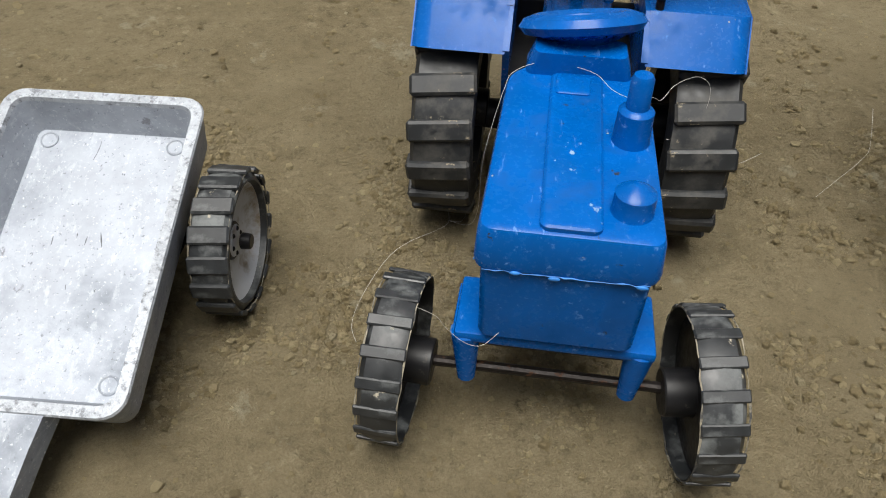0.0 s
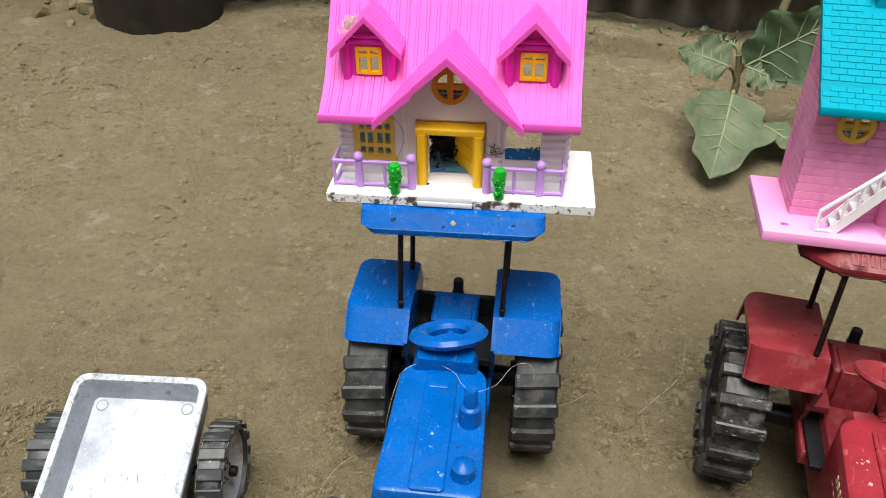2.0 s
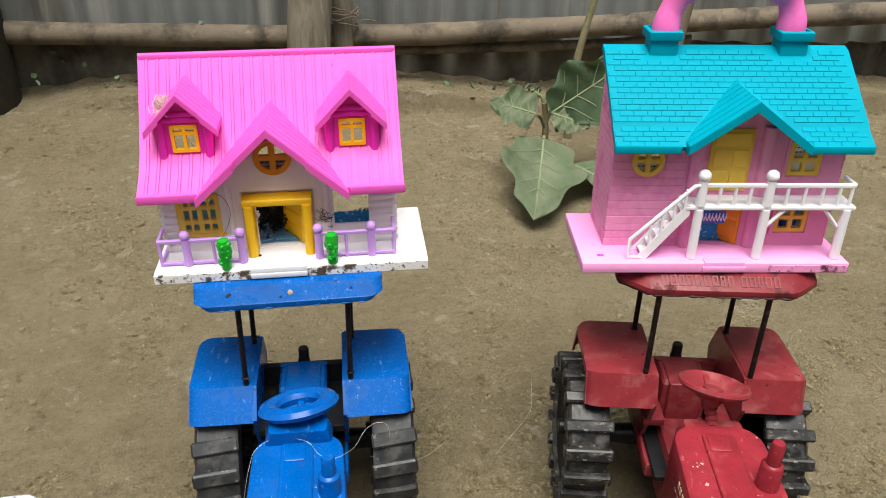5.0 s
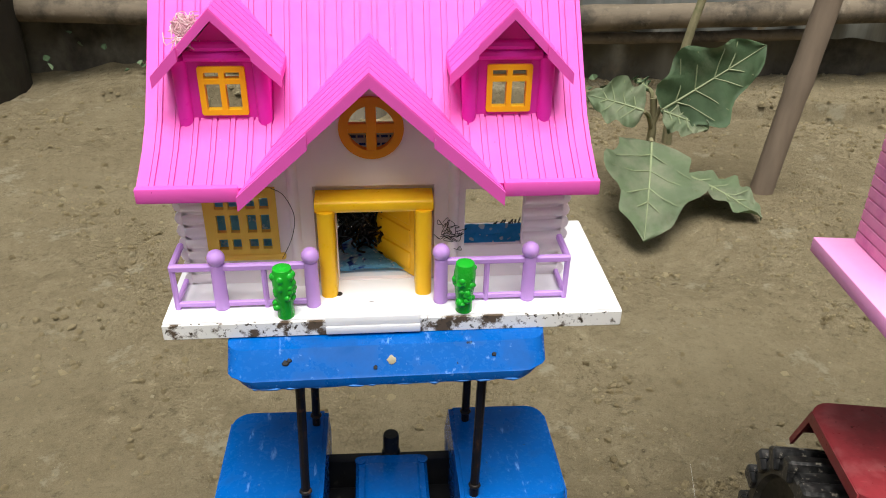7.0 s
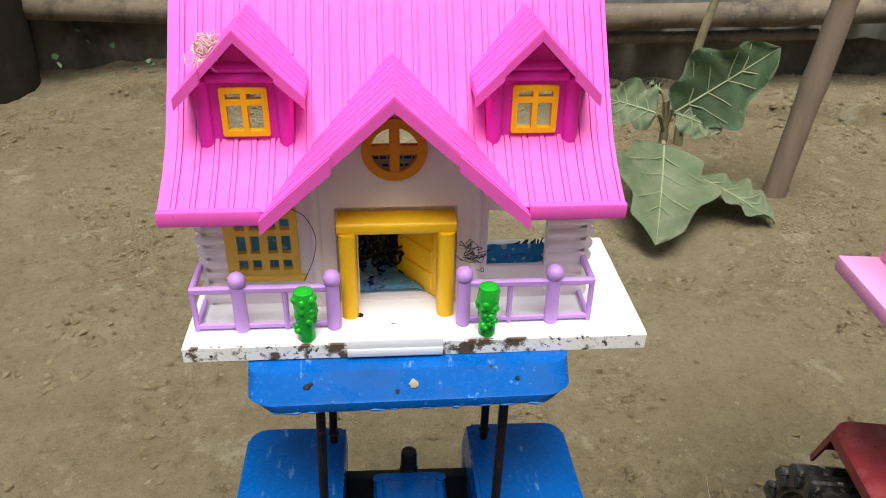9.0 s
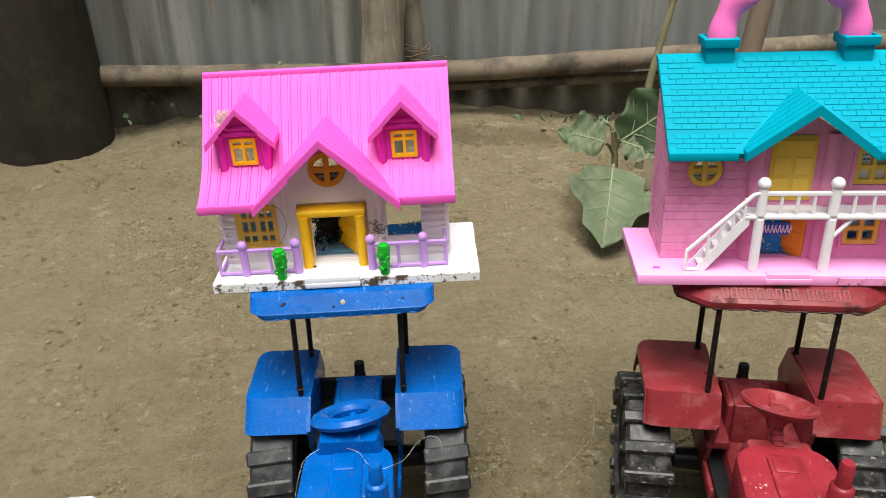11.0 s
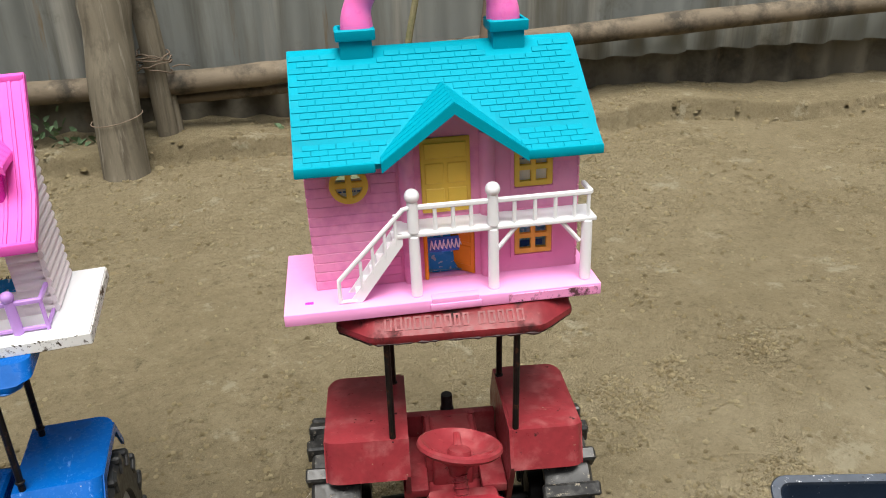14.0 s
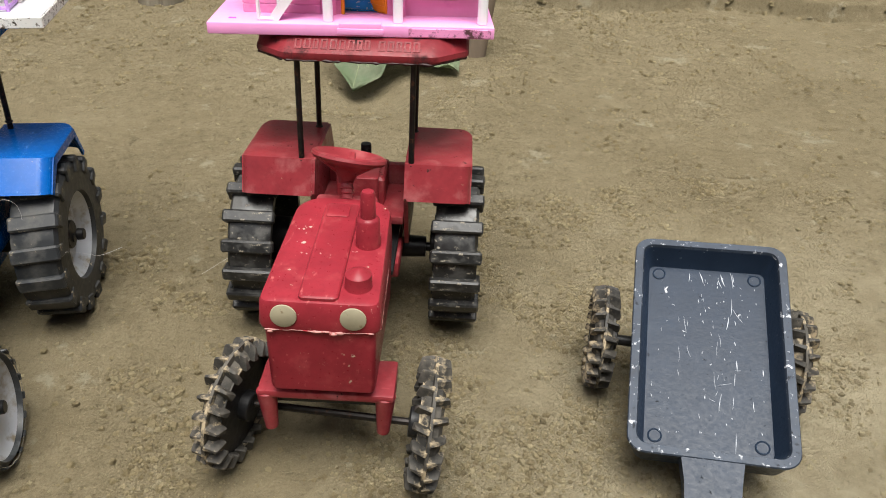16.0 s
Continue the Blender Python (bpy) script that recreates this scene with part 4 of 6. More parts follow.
def tractor(m, look_of):
    c = look_of
    t = thing("toy_tractor", m, c["label"], "toy tractor", "toy tractors with roofs")
    F = c["front"]
    # bonnet
    bm = bmesh.new()
    z0, z1 = c["band"], c["top"]
    hw = 0.0305
    rings = []
    for z, d in ((z0, 0.0), (z0 + 0.003, 0.0005), (z1 - 0.0025, -0.0003), (z1 - 0.0008, -0.0010), (z1, -0.0026)):
        plan_xy = [p for p in round_rect(-hw - d, F - d, hw + d, F + 0.102, 0.014)[:12]] + [p for p in round_rect(-hw - d, F - d, hw + d, F + 0.102, 0.005)[12:]]
        rings.append([(x, y, z + (0.004 * (y - F) / 0.1 if z > z0 + 0.004 else 0)) for x, y in plan_xy])
    for ring in rings:
        for k, (x, y, z) in enumerate(ring):
            s = 1 - 0.08 * max(0, (y - F) / 0.098)
            ring[k] = (x * s, y, z)
    loft(bm, rings)
    bonnet = part("bonnet", bm, c["hood"], t)
    bm = bmesh.new()
    rng = random.Random(int(1000 * z1))
    for (ax, ay), (bx, by) in (((-hw + 0.003, F - 0.0003), (hw - 0.003, F - 0.0003)), ((-hw, F + 0.004), (-hw * 0.943, F + 0.07)), ((hw, F + 0.004), (hw * 0.943, F + 0.07))):
        pts = [(ax + (bx - ax) * k / 24 + rng.gauss(0, 0.00015), ay + (by - ay) * k / 24 + rng.gauss(0, 0.00015), z0 + rng.gauss(0, 0.0002)) for k in range(25)]
        tube(bm, pts, [max(0.00015, rng.gauss(0.00042 if c["lamps"] else 0.0002, 0.0002)) for _ in pts], 5)
    for k in range(3):
        x = rng.uniform(-hw + 0.004, hw - 0.004)
        ball(bm, (x, F - 0.0006, z0 + rng.uniform(-0.0012, 0.0006)), rng.uniform(0.0006, 0.0013), 1.8, 0.6, 0.8, 8, 6)
    part("frayed_edge", bm, c["edge"], bonnet, "ragged pale moulding edge")
    bm = bmesh.new()
    slope = math.atan(0.04)
    tilt = Matrix.Translation((0, F, z1)) @ Matrix.Rotation(slope, 4, "X")
    loft(bm, [[tilt @ Vector((x, y, z)) for x, y in round_rect(-0.0105 + e, 0.002 + e, 0.0095 - e, 0.094 - e, 0.003)] for z, e in ((-0.001, 0), (0.0014, 0), (0.0021, 0.0008))])
    part("raised_panel", bm, c["hood"], bonnet)
    bm = bmesh.new()
    loft(bm, [at_level(round_rect(-0.0284 + e, F + 0.0016 + e * 0.3, 0.0284 - e, F + 0.094, 0.003), z) for z, e in ((0.0612 + 1.6 * c["bracket"], 0.0016), (0.0626 + 1.6 * c["bracket"], 0.0008), (z0 + 0.002, 0))])
    part("radiator_box", bm, c["hood"] if c["hood"] is red_bright else c["paint"], t)
    bm = bmesh.new()
    u = c["bracket"]
    box(bm, (-0.0365, F + 0.0050, 0.0545 + u), (0.0375, F + 0.036, 0.0595 + u), 0.0014)
    for s in (-1, 1):
        rod(bm, (s * 0.0325, F + 0.010, 0.057 + u), (s * 0.0312, F + 0.010, 0.0290 + u), 0.0058, 0.0036, 14, 0.001)
        box(bm, (s * 0.0325 - 0.005, F + 0.012, 0.05 + u), (s * 0.0325 + 0.005, F + 0.034, 0.0575 + u), 0.0012)
    part("axle_bracket", bm, c["paint"], t)
    bm = bmesh.new()
    box(bm, (-0.028, F + 0.012, 0.0465 + u), (0.028, F + 0.020, 0.0550 + u), 0.0006)
    part("cross_bar", bm, black, t)
    bm = bmesh.new()
    rod(bm, (c["front_at"][0][0] + 0.005, c["front_at"][0][1], c["front_r"] + c["down"]), (c["front_at"][1][0] - 0.005, c["front_at"][1][1], c["front_r"] + c["down"]), 0.0022, n=10)
    part("front_axle", bm, iron, t)
    if c["lamps"]:
        for k in range(8):
            bm = bmesh.new()
            y = F + 0.024 + 0.0052 * k
            x = -hw * (1 - 0.08 * (y - F) / 0.098)
            box(bm, (x - 0.0003, y, z0 + 0.0055), (x + 0.001, y + (0.0030 if k % 3 else 0.0036), z0 + 0.0105), 0.0002, None, 1)
            part("printed_bar", bm, letter_pale, bonnet, "pale printed bar")
    # chimney and air cap
    lx = c["pipe_x"]
    bm = bmesh.new()
    zt = z1 + 0.002
    lathe(bm, [(r, z * c["pipe_tall"]) for r, z in ((0.0072, 0), (0.0068, 0.002), (0.0064, 0.0135), (0.0055, 0.0145), (0.0042, 0.015), (0.0040, 0.026), (0.0032, 0.0275), (0, 0.0278))], 20, pose(lx, F + 0.055, zt - 0.001))
    part("exhaust_pipe", bm, c["hood"], t)
    bm = bmesh.new()
    lathe(bm, [(0.0075, 0), (0.0070, 0.001), (0.0068, 0.0078), (0.0062, 0.0084), (0.0015, 0.0110), (0, 0.0112)], 22, pose(lx - 0.0005, F + 0.016, zt - 0.002))
    part("air_cap", bm, c["hood"], t)
    if c["lamps"]:
        for s in (-1, 1):
            bm = bmesh.new()
            lathe(bm, [(0.0066, 0), (0.0066, 0.0008), (0.0058, 0.0012), (0, 0.0013)], 24, pose(s * 0.0173, F - 0.0005, (z0 + z1) / 2 + 0.0005, 90, 0, 0))
            part("headlight", bm, lens_white, t, "round cream headlight sticker")
    # moulded badge and worn patches on the bonnet
    bm = bmesh.new()
    loft(bm, [[tilt @ Vector((x, y, z)) for x, y in round_rect(-0.0085 + e, 0.078 + e, 0.0045 - e, 0.091 - e, 0.0012)] for z, e in ((0.0015, 0), (0.0026, 0), (0.0030, 0.0006))])
    part("badge", bm, c["hood"], bonnet)
    rng = random.Random(int(z1 * 1e5))
    spots = [(rng.uniform(-0.020, 0.006), rng.uniform(0.008, 0.085)) for _ in range(3)]
    for k in range(16):
        bm = bmesh.new()
        sx, sy = spots[k % 3]
        cx, cy, r = sx + rng.gauss(0, 0.0022), sy + rng.gauss(0, 0.0045), 0.0002 + 0.0013 * rng.random() ** 3
        ring = [(cx + r * rng.uniform(0.35, 1.3) * math.cos(a), cy + 1.3 * r * rng.uniform(0.35, 1.3) * math.sin(a)) for a in np.linspace(0, 2 * math.pi, 14)[:-1]]
        up = 0.0021 if -0.0105 < cx < 0.0095 else 0.0
        loft(bm, [[tilt @ Vector((x, y, z)) for x, y in ring] for z in (up - 0.0004, up + 0.00012)])
        part("scuff", bm, c["worn"], bonnet, "pale scuffed patch")
    # middle: chassis, dashboard, seat box
    bm = bmesh.new()
    box(bm, (-0.017, F + 0.09, 0.036), (0.017, 0.05, 0.085), 0.002)
    box(bm, (-0.030, -0.050, 0.060), (0.030, 0.035, 0.072), 0.002)
    part("chassis", bm, c["dark"], t)
    bm = bmesh.new()
    loft(bm, [at_level(round_rect(-0.021 + e, F + 0.094, 0.021 - e, F + 0.112 - e, 0.003), z) for z, e in ((0.06, 0), (0.122, 0), (0.131, 0.003))])
    part("dashboard", bm, c["paint"], t)
    bm = bmesh.new()
    sz = c["wheel_z"]
    sc = Vector((0, F + 0.1175, sz))
    frame_m = Matrix.Translation(sc) @ Matrix.Rotation(radians(c["wheel_tilt"]), 4, "X") @ Matrix.Rotation(radians(c["wheel_roll"]), 4, "Y")
    q = c["wheel_size"]
    if c["spring"]:
        ring = [(0, -0.0050), (0.010, -0.0046), (0.0175, -0.0022), (0.0212, 0.0008), (0.0235, 0.0020), (0.0255, 0.0012), (0.0261, -0.0006), (0.0245, -0.0024), (0.0150, -0.0052), (0.0095, -0.0085), (0.0065, -0.0125), (0.0050, -0.0165), (0, -0.0165)]
        lathe(bm, [(r * q, z) for r, z in ring], 36, frame_m)
    else:
        ring = [(0.0128, 0.0), (0.0145, 0.0030), (0.0195, 0.0046), (0.0242, 0.0030), (0.0262, 0.0), (0.0240, -0.0030), (0.0185, -0.0048), (0.0140, -0.0036)]
        lathe(bm, ring, 36, frame_m, True)
    sw = part("steering_wheel", bm, c["paint"], t)
    bm = bmesh.new()
    if not c["spring"]:
        lathe(bm, [(0.0150, -0.0034), (0.0165, -0.0042), (0.0075, -0.0130), (0.0055, -0.0125)], 24, frame_m, True)
    for k in range(3):
        a = math.pi / 2 + k * 2 * math.pi / 3
        rod(bm, frame_m @ Vector((0.021 * q * math.cos(a), 0.021 * q * math.sin(a), -0.001)), frame_m @ Vector((0, 0, -0.011)), 0.0024, 0.0034, 8)
    lathe(bm, [(0, -0.001), (0.006, -0.002), (0.0075, -0.009), (0.0055, -0.013), (0, -0.0135)], 18, frame_m)
    part("spoke_cone", bm, c["paint"], sw)
    bm = bmesh.new()
    foot = Vector((0, F + 0.103, 0.124))
    top = frame_m @ Vector((0, 0, -0.010))
    if c["spring"]:
        for k in range(7):
            p = foot.lerp(top, k / 7 + 0.02)
            mm, _ = align(p, top)
            lathe(bm, [(0.003, -0.001), (0.0044, 0), (0.003, 0.001)], 14, mm, True)
    rod(bm, foot, top, 0.0036, 0.0036, 12)
    part("steering_column", bm, c["paint"], sw)
    bm = bmesh.new()
    loft(bm, [at_level(round_rect(-0.017 + e, -0.012 + e, 0.017 - e, 0.022 - e, 0.002), z) for z, e in ((0.07, 0), (0.113, 0.0005), (0.115, 0.002))])
    loft(bm, [at_level(round_rect(-0.0125 + e, -0.0150 + e, 0.0125 - e, 0.014 - e, 0.002), z) for z, e in ((0.085, 0), (0.1158, 0), (0.1166, 0.001))])
    for s in (-1, 1):
        lathe(bm, [(0.0025, 0), (0.0025, 0.0008), (0, 0.001)], 10, pose(s * 0.0145, 0.0165, 0.1148))
    part("seat_box", bm, c["paint"], t)
    bm = bmesh.new()
    lathe(bm, [(0.0045, 0), (0.0042, 0.002), (0.0038, 0.0025), (0.0038, 0.0105), (0.0034, 0.0115), (0, 0.0117)], 16, pose(0.0, 0.024, 0.113))
    part("lever_knob", bm, black, t, "black lever knob")
    # bar and side boards; black on the blue tractor stands in for shaded cavities
    bm = bmesh.new()
    box(bm, (-0.031, 0.022, 0.082), (0.031, 0.028, 0.110), 0.001)
    box(bm, (-0.031, -0.030, 0.090), (-0.016, 0.02, 0.096), 0.001)
    box(bm, (0.016, -0.030, 0.090), (0.031, 0.02, 0.096), 0.001)
    part("footboard", bm, c["board"], t)
    # black plate added for the shade seen in the gaps beside the seat
    bm = bmesh.new()
    box(bm, (-0.0275, F + 0.112, 0.0725), (0.0275, 0.034, 0.0765), 0.0008)
    part("floor_plate", bm, black, t)
    # mudguards
    for s in (-1, 1):
        xi, xo = c["fend_in"][0 if s < 0 else 1], c["fend_out"]
        lo = c["fend_low"]
        ky, kz = c["fend_kink"]
        out = [(-0.039, lo), (ky, kz), (0.036, c["fend_back"]), (0.049, 0.106), (0.0465, 0.106), (0.0345, c["fend_back"] - 0.003), (ky + 0.0023, kz - 0.003), (-0.0362, lo)]
        bm = bmesh.new()
        mid_y = (out[0][0] + out[3][0]) / 2
        slices = []
        for q, d in ((0, 0), (xo - xi - 0.009, 0), (xo - xi - 0.006, 0.0005), (xo - xi - 0.0035, 0.0016), (xo - xi - 0.0015, 0.0034), (xo - xi - 0.0003, 0.0056)):
            slices.append([(s * (xi + q), y + (d if y < mid_y else -d), z - 0.35 * d) for y, z in out])
        loft(bm, slices)
        bmesh.ops.bevel(bm, geom=[e for e in bm.edges if 0.45 < e.calc_face_angle(0) < 1.3 and abs(e.verts[0].co.x - e.verts[1].co.x) > 0.004], offset=0.0012, segments=2, affect="EDGES")
        g = part("mudguard", bm, c["paint"], t)
        bm = bmesh.new()
        side = [(-0.0385, lo + 0.0015), (ky + 0.0005, kz - 0.0005), (0.0355, c["fend_back"] - 0.0006), (0.048, 0.107), (0.034, 0.070), (-0.020, 0.070)]
        xa = xi - 0.0005
        slab(bm, side, [], 0.003, Matrix.Translation((s * xa + (0.0015), 0, 0)) @ SIDE)
        part("inner_wall", bm, c["paint"], g)
        bm = bmesh.new()
        lip = [(-0.039, lo), (ky, kz), (0.036, c["fend_back"]), (0.049, 0.106), (0.0465, 0.104), (0.035, c["fend_back"] - 0.006), (ky + 0.0035, kz - 0.006), (-0.0355, lo - 0.002)]
        lip = [(y + (0.005 if y < mid_y else -0.005), z - 0.0022) for y, z in lip]
        slab(bm, lip, [], 0.0016, Matrix.Translation((s * (xo - 0.0006) + 0.0008, 0, 0)) @ SIDE)
        part("edge_lip", bm, c["paint"], g)
    # axle and wheels
    bm = bmesh.new()
    rod(bm, (-0.07, 0, 0.056), (0.07, 0, 0.056), 0.0032, n=12)
    for s in (-1, 1):
        rod(bm, (s * 0.018, 0, 0.056), (s * 0.046, 0, 0.056), 0.009, 0.0075, 16)
    part("rear_axle", bm, black, t)
    for s in (-1, 1):
        turn = pose(0, 0, 0, 0, 0, 0 if s > 0 else 180)
        wheel(t, "rear_wheel", pose(s * c["rear_x"][0 if s < 0 else 1], 0, c["rear_r"] + c["down"]) @ turn @ Matrix.Rotation(0.1 * s, 4, "X"), c["rear_r"], c["rear_w"], c["rear_style"], c["rear_mat"], c["rim"], c["rim_label"])
        wheel(t, "front_wheel", pose(c["front_at"][0 if s < 0 else 1][0], c["front_at"][0 if s < 0 else 1][1], c["front_r"] + c["down"], 0, c["camber"][0 if s < 0 else 1], c["steer"][0 if s < 0 else 1]) @ turn, c["front_r"], c["front_w"], c["front_style"], c["front_mat"], c["front_rim"])
    # roof on four rods
    lift = Matrix.Translation((c["roof_x"], -0.0216, c["roof_z"])) @ Matrix.Rotation(radians(c["roof_roll"]), 4, "Y") @ Matrix.Rotation(radians(c["roof_tilt"]), 4, "X")
    bm = bmesh.new()
    h, fr, bk = c["roof_half"], c["roof_front"], 0.078
    zl, zb = c["roof_low"], c["roof_break"]
    slant = math.atan2(-zb - 0.0012, -fr - 0.0032)

    def plan(g, f, r):
        k = c["roof_cut"]
        if not c["marks"]:
            left = [(-h + g, f + k), (-h + g + 0.06 * k, f + 0.6 * k), (-h + g + 0.3 * k, f + 0.26 * k), (-h + g + 0.65 * k, f + 0.05 * k), (-h + g + 1.1 * k, f)]
            return [(h - g, bk - g), (-h + g, bk - g)] + left + [(-x, y) for x, y in left[::-1]]
        left = [(-h + g, f + k), (-h + g + 0.06 * k, f + 0.84 * k), (-h + g + 0.90 * k, f + 0.10 * k), (-h + g + 1.12 * k, f)]
        return [(h - g, bk - g), (-h + g, bk - g)] + left + [(-x, y) for x, y in left[::-1]]
    nar = 0.0 if c["marks"] else 0.0055
    loft(bm, [[lift @ Vector((x, y, z)) for x, y in plan(g, f, 0)] for z, g, f in ((zl, 0.004 + nar, fr + 0.002), (zl + 0.0006, 0.0012 + nar, fr + 0.0003), (zl + 0.0020, nar, fr), (zb, 0.0004 + 0.55 * nar, fr + 0.0003), (zb + 0.0008, 0.0010, fr + 0.0012), (-0.0004, 0.001, -0.002), (0.0, 0.002, 0.001))])
    roof = part("roof", bm, c["roof_mat"], t)
    bm = bmesh.new()
    rng = random.Random(77)
    corners = plan(0.001 + nar, fr + 0.0008, 0)[2:]
    pts, radii = [], []
    for (ax, ay), (bx, by) in zip(corners, corners[1:]):
        n = max(2, int(math.hypot(bx - ax, by - ay) / 0.0025))
        for k in range(n):
            pts.append(lift @ Vector((ax + (bx - ax) * k / n + rng.gauss(0, 0.0002), ay + (by - ay) * k / n, zl + 0.0006 + rng.gauss(0, 0.00012))))
            radii.append(max(0.0003, rng.gauss(0.0008 if c["marks"] else 0.0005, 0.0003)))
    tube(bm, pts, radii, 5)
    part("frayed_edge", bm, c["roof_edge"], roof, "ragged moulding edge")
    if c["marks"]:
        xs = -0.039
        for k, wd in enumerate((0.0042, 0.0042, 0.0034, 0.0042, 0.0042, 0.0040, 0.0040, 0.0034, 0.0034, 0.0040, 0.0040, 0.0034, 0.0042, 0.0040)):
            bm = bmesh.new()
            mm = lift @ Matrix.Translation((xs, (fr - 0.0008) / 2, (zb + 0.0004) / 2)) @ Matrix.Rotation(slant, 4, "X")
            slab(bm, rect(0, -0.0038, wd, 0.0038), [rect(0.0011, -0.0027, wd - 0.0011, 0.0027)], 0.0009, mm @ Matrix.Rotation(math.pi / 2, 4, "X") @ Matrix.Translation((0, -0.0006, 0)))
            xs += wd + (0.005 if k == 8 else 0.0013)
            part("raised_bar", bm, red_rubbed, roof, "raised bar with rubbed pale edges")
    else:
        for x, q, r, mat, note in ((0.001, 0.55, 0.0016, lens_white, "dried beige splash"), (-0.0375, 0.52, 0.0012, black, "dark chip"), (0.039, 0.50, 0.0009, black, "dark chip"), (-0.005, 0.80, 0.0008, black, "dark chip"), (-0.0360, 0.42, 0.0008, black, "dark chip")):
            bm = bmesh.new()
            rng = random.Random(int(x * 1e4) + 500)
            ring = [(r * rng.uniform(0.7, 1.25) * math.cos(a), r * rng.uniform(0.7, 1.25) * math.sin(a)) for a in np.linspace(0, 2 * math.pi, 13)[:-1]]
            mm = lift @ Matrix.Translation((x, -0.002 + (fr + 0.0032) * q, -0.0004 + (zb + 0.0012) * q + 0.0002)) @ Matrix.Rotation(slant, 4, "X")
            loft(bm, [[mm @ Vector((u * e, v * e, z)) for u, v in ring] for z, e in ((-0.0006, 1), (0.0002, 1), (0.0005, 0.7))])
            part("spot", bm, mat, roof, note)
    for s in (-1, 1):
        for x, y in zip(c["rods"][0 if s < 0 else 1], (c["fend_kink"][0] + 0.002, 0.027)):
            bm = bmesh.new()
            top = lift @ Vector((s * x - c["roof_x"], y + 0.0216 + 0.001, -0.010))
            rod(bm, (s * x, y, 0.129), top, 0.0019, n=10)
            ball(bm, (s * x, y, 0.1345), 0.0027, 1, 1, 0.5, 10, 6)
            part("roof_rod", bm, c["rod_mat"], t)
    return t


# ---- trailers ----
def trailer(m, tray_mat, rim_edge, wheel_mat, style, rim_mat, label, tilt=18.0, lean=0.0, high=0.081, wheel_w=0.0165, wheel_x=0.0565):
    t = thing("toy_trailer", m, label, "toy trailer", "toy trailers")
    T = Matrix.Translation((0, 0, high)) @ Matrix.Rotation(radians(tilt), 4, "X") @ Matrix.Rotation(radians(lean), 4, "Y")
    w, y0, y1 = 0.0460, -0.1125, 0.0330
    bm = bmesh.new()
    def at(pts, z):
        return [T @ Vector((x, y, z)) for x, y in pts]
    o = lambda e, r: round_rect(-w + e, y0 + e, w - e, y1 - e, r, 5)
    loft(bm, [at(o(0.006, 0.006), -0.024), at(o(0.0045, 0.007), -0.023), at(o(0.0008, 0.0095), -0.001)], True, False)
    loft(bm, [at(o(0.0058, 0.006), -0.0015), at(o(0.010, 0.004), -0.0164), at(o(0.0104, 0.0038), -0.0172)], False, True)
    tray = part("tray", bm, tray_mat, t)
    bm = bmesh.new()
    loft(bm, [at(o(0.0008, 0.0095), -0.0012), at(o(0.0, 0.010), -0.0006), at(o(0.0006, 0.0095), 0.0004), at(o(0.0050, 0.0065), 0.0004), at(o(0.0058, 0.006), -0.0016)], False, False)
    part("rim_edge", bm, rim_edge, tray)
    for x in (-0.0295, 0.0295):
        for y in (y0 + 0.0175, y1 - 0.0160):
            bm = bmesh.new()
            lathe(bm, [(0.0042, -0.0174), (0.0042, -0.0167), (0.0037, -0.0164), (0.0032, -0.0168), (0, -0.0168)], 20, T @ Matrix.Translation((x, y, 0)))
            part("boss", bm, tray_mat, tray)
    # scratches along the tray's floor
    rng = random.Random(int(tilt * 10))
    bm = bmesh.new()
    for k in range(95 if tray_mat is slate else 14):
        group_x = rng.choice((-0.021, -0.004, 0.004, 0.010, 0.024))
        x, y = max(-0.032, min(0.032, group_x + rng.gauss(0, 0.007))), y0 + 0.018 + 0.112 * (1 - rng.random() ** 1.6)
        lean = rng.gauss(4, 9) if rng.random() < 0.9 else rng.uniform(30, 120)
        length, wide_by = 0.0010 + 0.012 * rng.random() ** 4, 0.00005 + 0.00028 * rng.random() ** 3
        mm = T @ Matrix.Translation((x, y, -0.01715)) @ Matrix.Rotation(radians(lean), 4, "Z")
        bend = rng.uniform(-0.06, 0.06) * length
        for a in range(4):
            p, q = -0.5 + a / 4, -0.5 + (a + 1) / 4
            wp, wq = wide_by * (1.05 - 2 * abs(p)) + 0.00004, wide_by * (1.05 - 2 * abs(q)) + 0.00004
            bp, bq = bend * (1 - 4 * p * p), bend * (1 - 4 * q * q)
            ring = [(bp - wp, p * length), (bp + wp, p * length), (bq + wq, q * length), (bq - wq, q * length)]
            loft(bm, [[mm @ Vector((u, v, z)) for u, v in ring] for z in (-0.0001, 0.0001)])
    tagged(part("scratches", bm, scratch_white if tray_mat is slate else scratch_dark, tray), "fine scratches along the tray floor", kind="stuff")
    bm = bmesh.new()
    tongue = [(-0.017, y0 + 0.004), (-0.0150, y0 - 0.012), (-0.0140, y0 - 0.055), (-0.006, y0 - 0.075), (0.006, y0 - 0.075), (0.0115, y0 - 0.055), (0.0150, y0 - 0.012), (0.017, y0 + 0.004)]
    loft(bm, [at(tongue, z) for z in (-0.012, -0.0105, -0.0012, -0.0003)])
    part("drawbar", bm, tray_mat, t)
    bm = bmesh.new()
    rod(bm, (-wheel_x, 0, 0.034), (wheel_x, 0, 0.034), 0.0035, n=12)
    for s in (-1, 1):
        box(bm, (s * 0.030 - 0.004, -0.008, 0.030), (s * 0.030 + 0.004, 0.008, 0.052), 0.001)
    part("axle", bm, black, t)
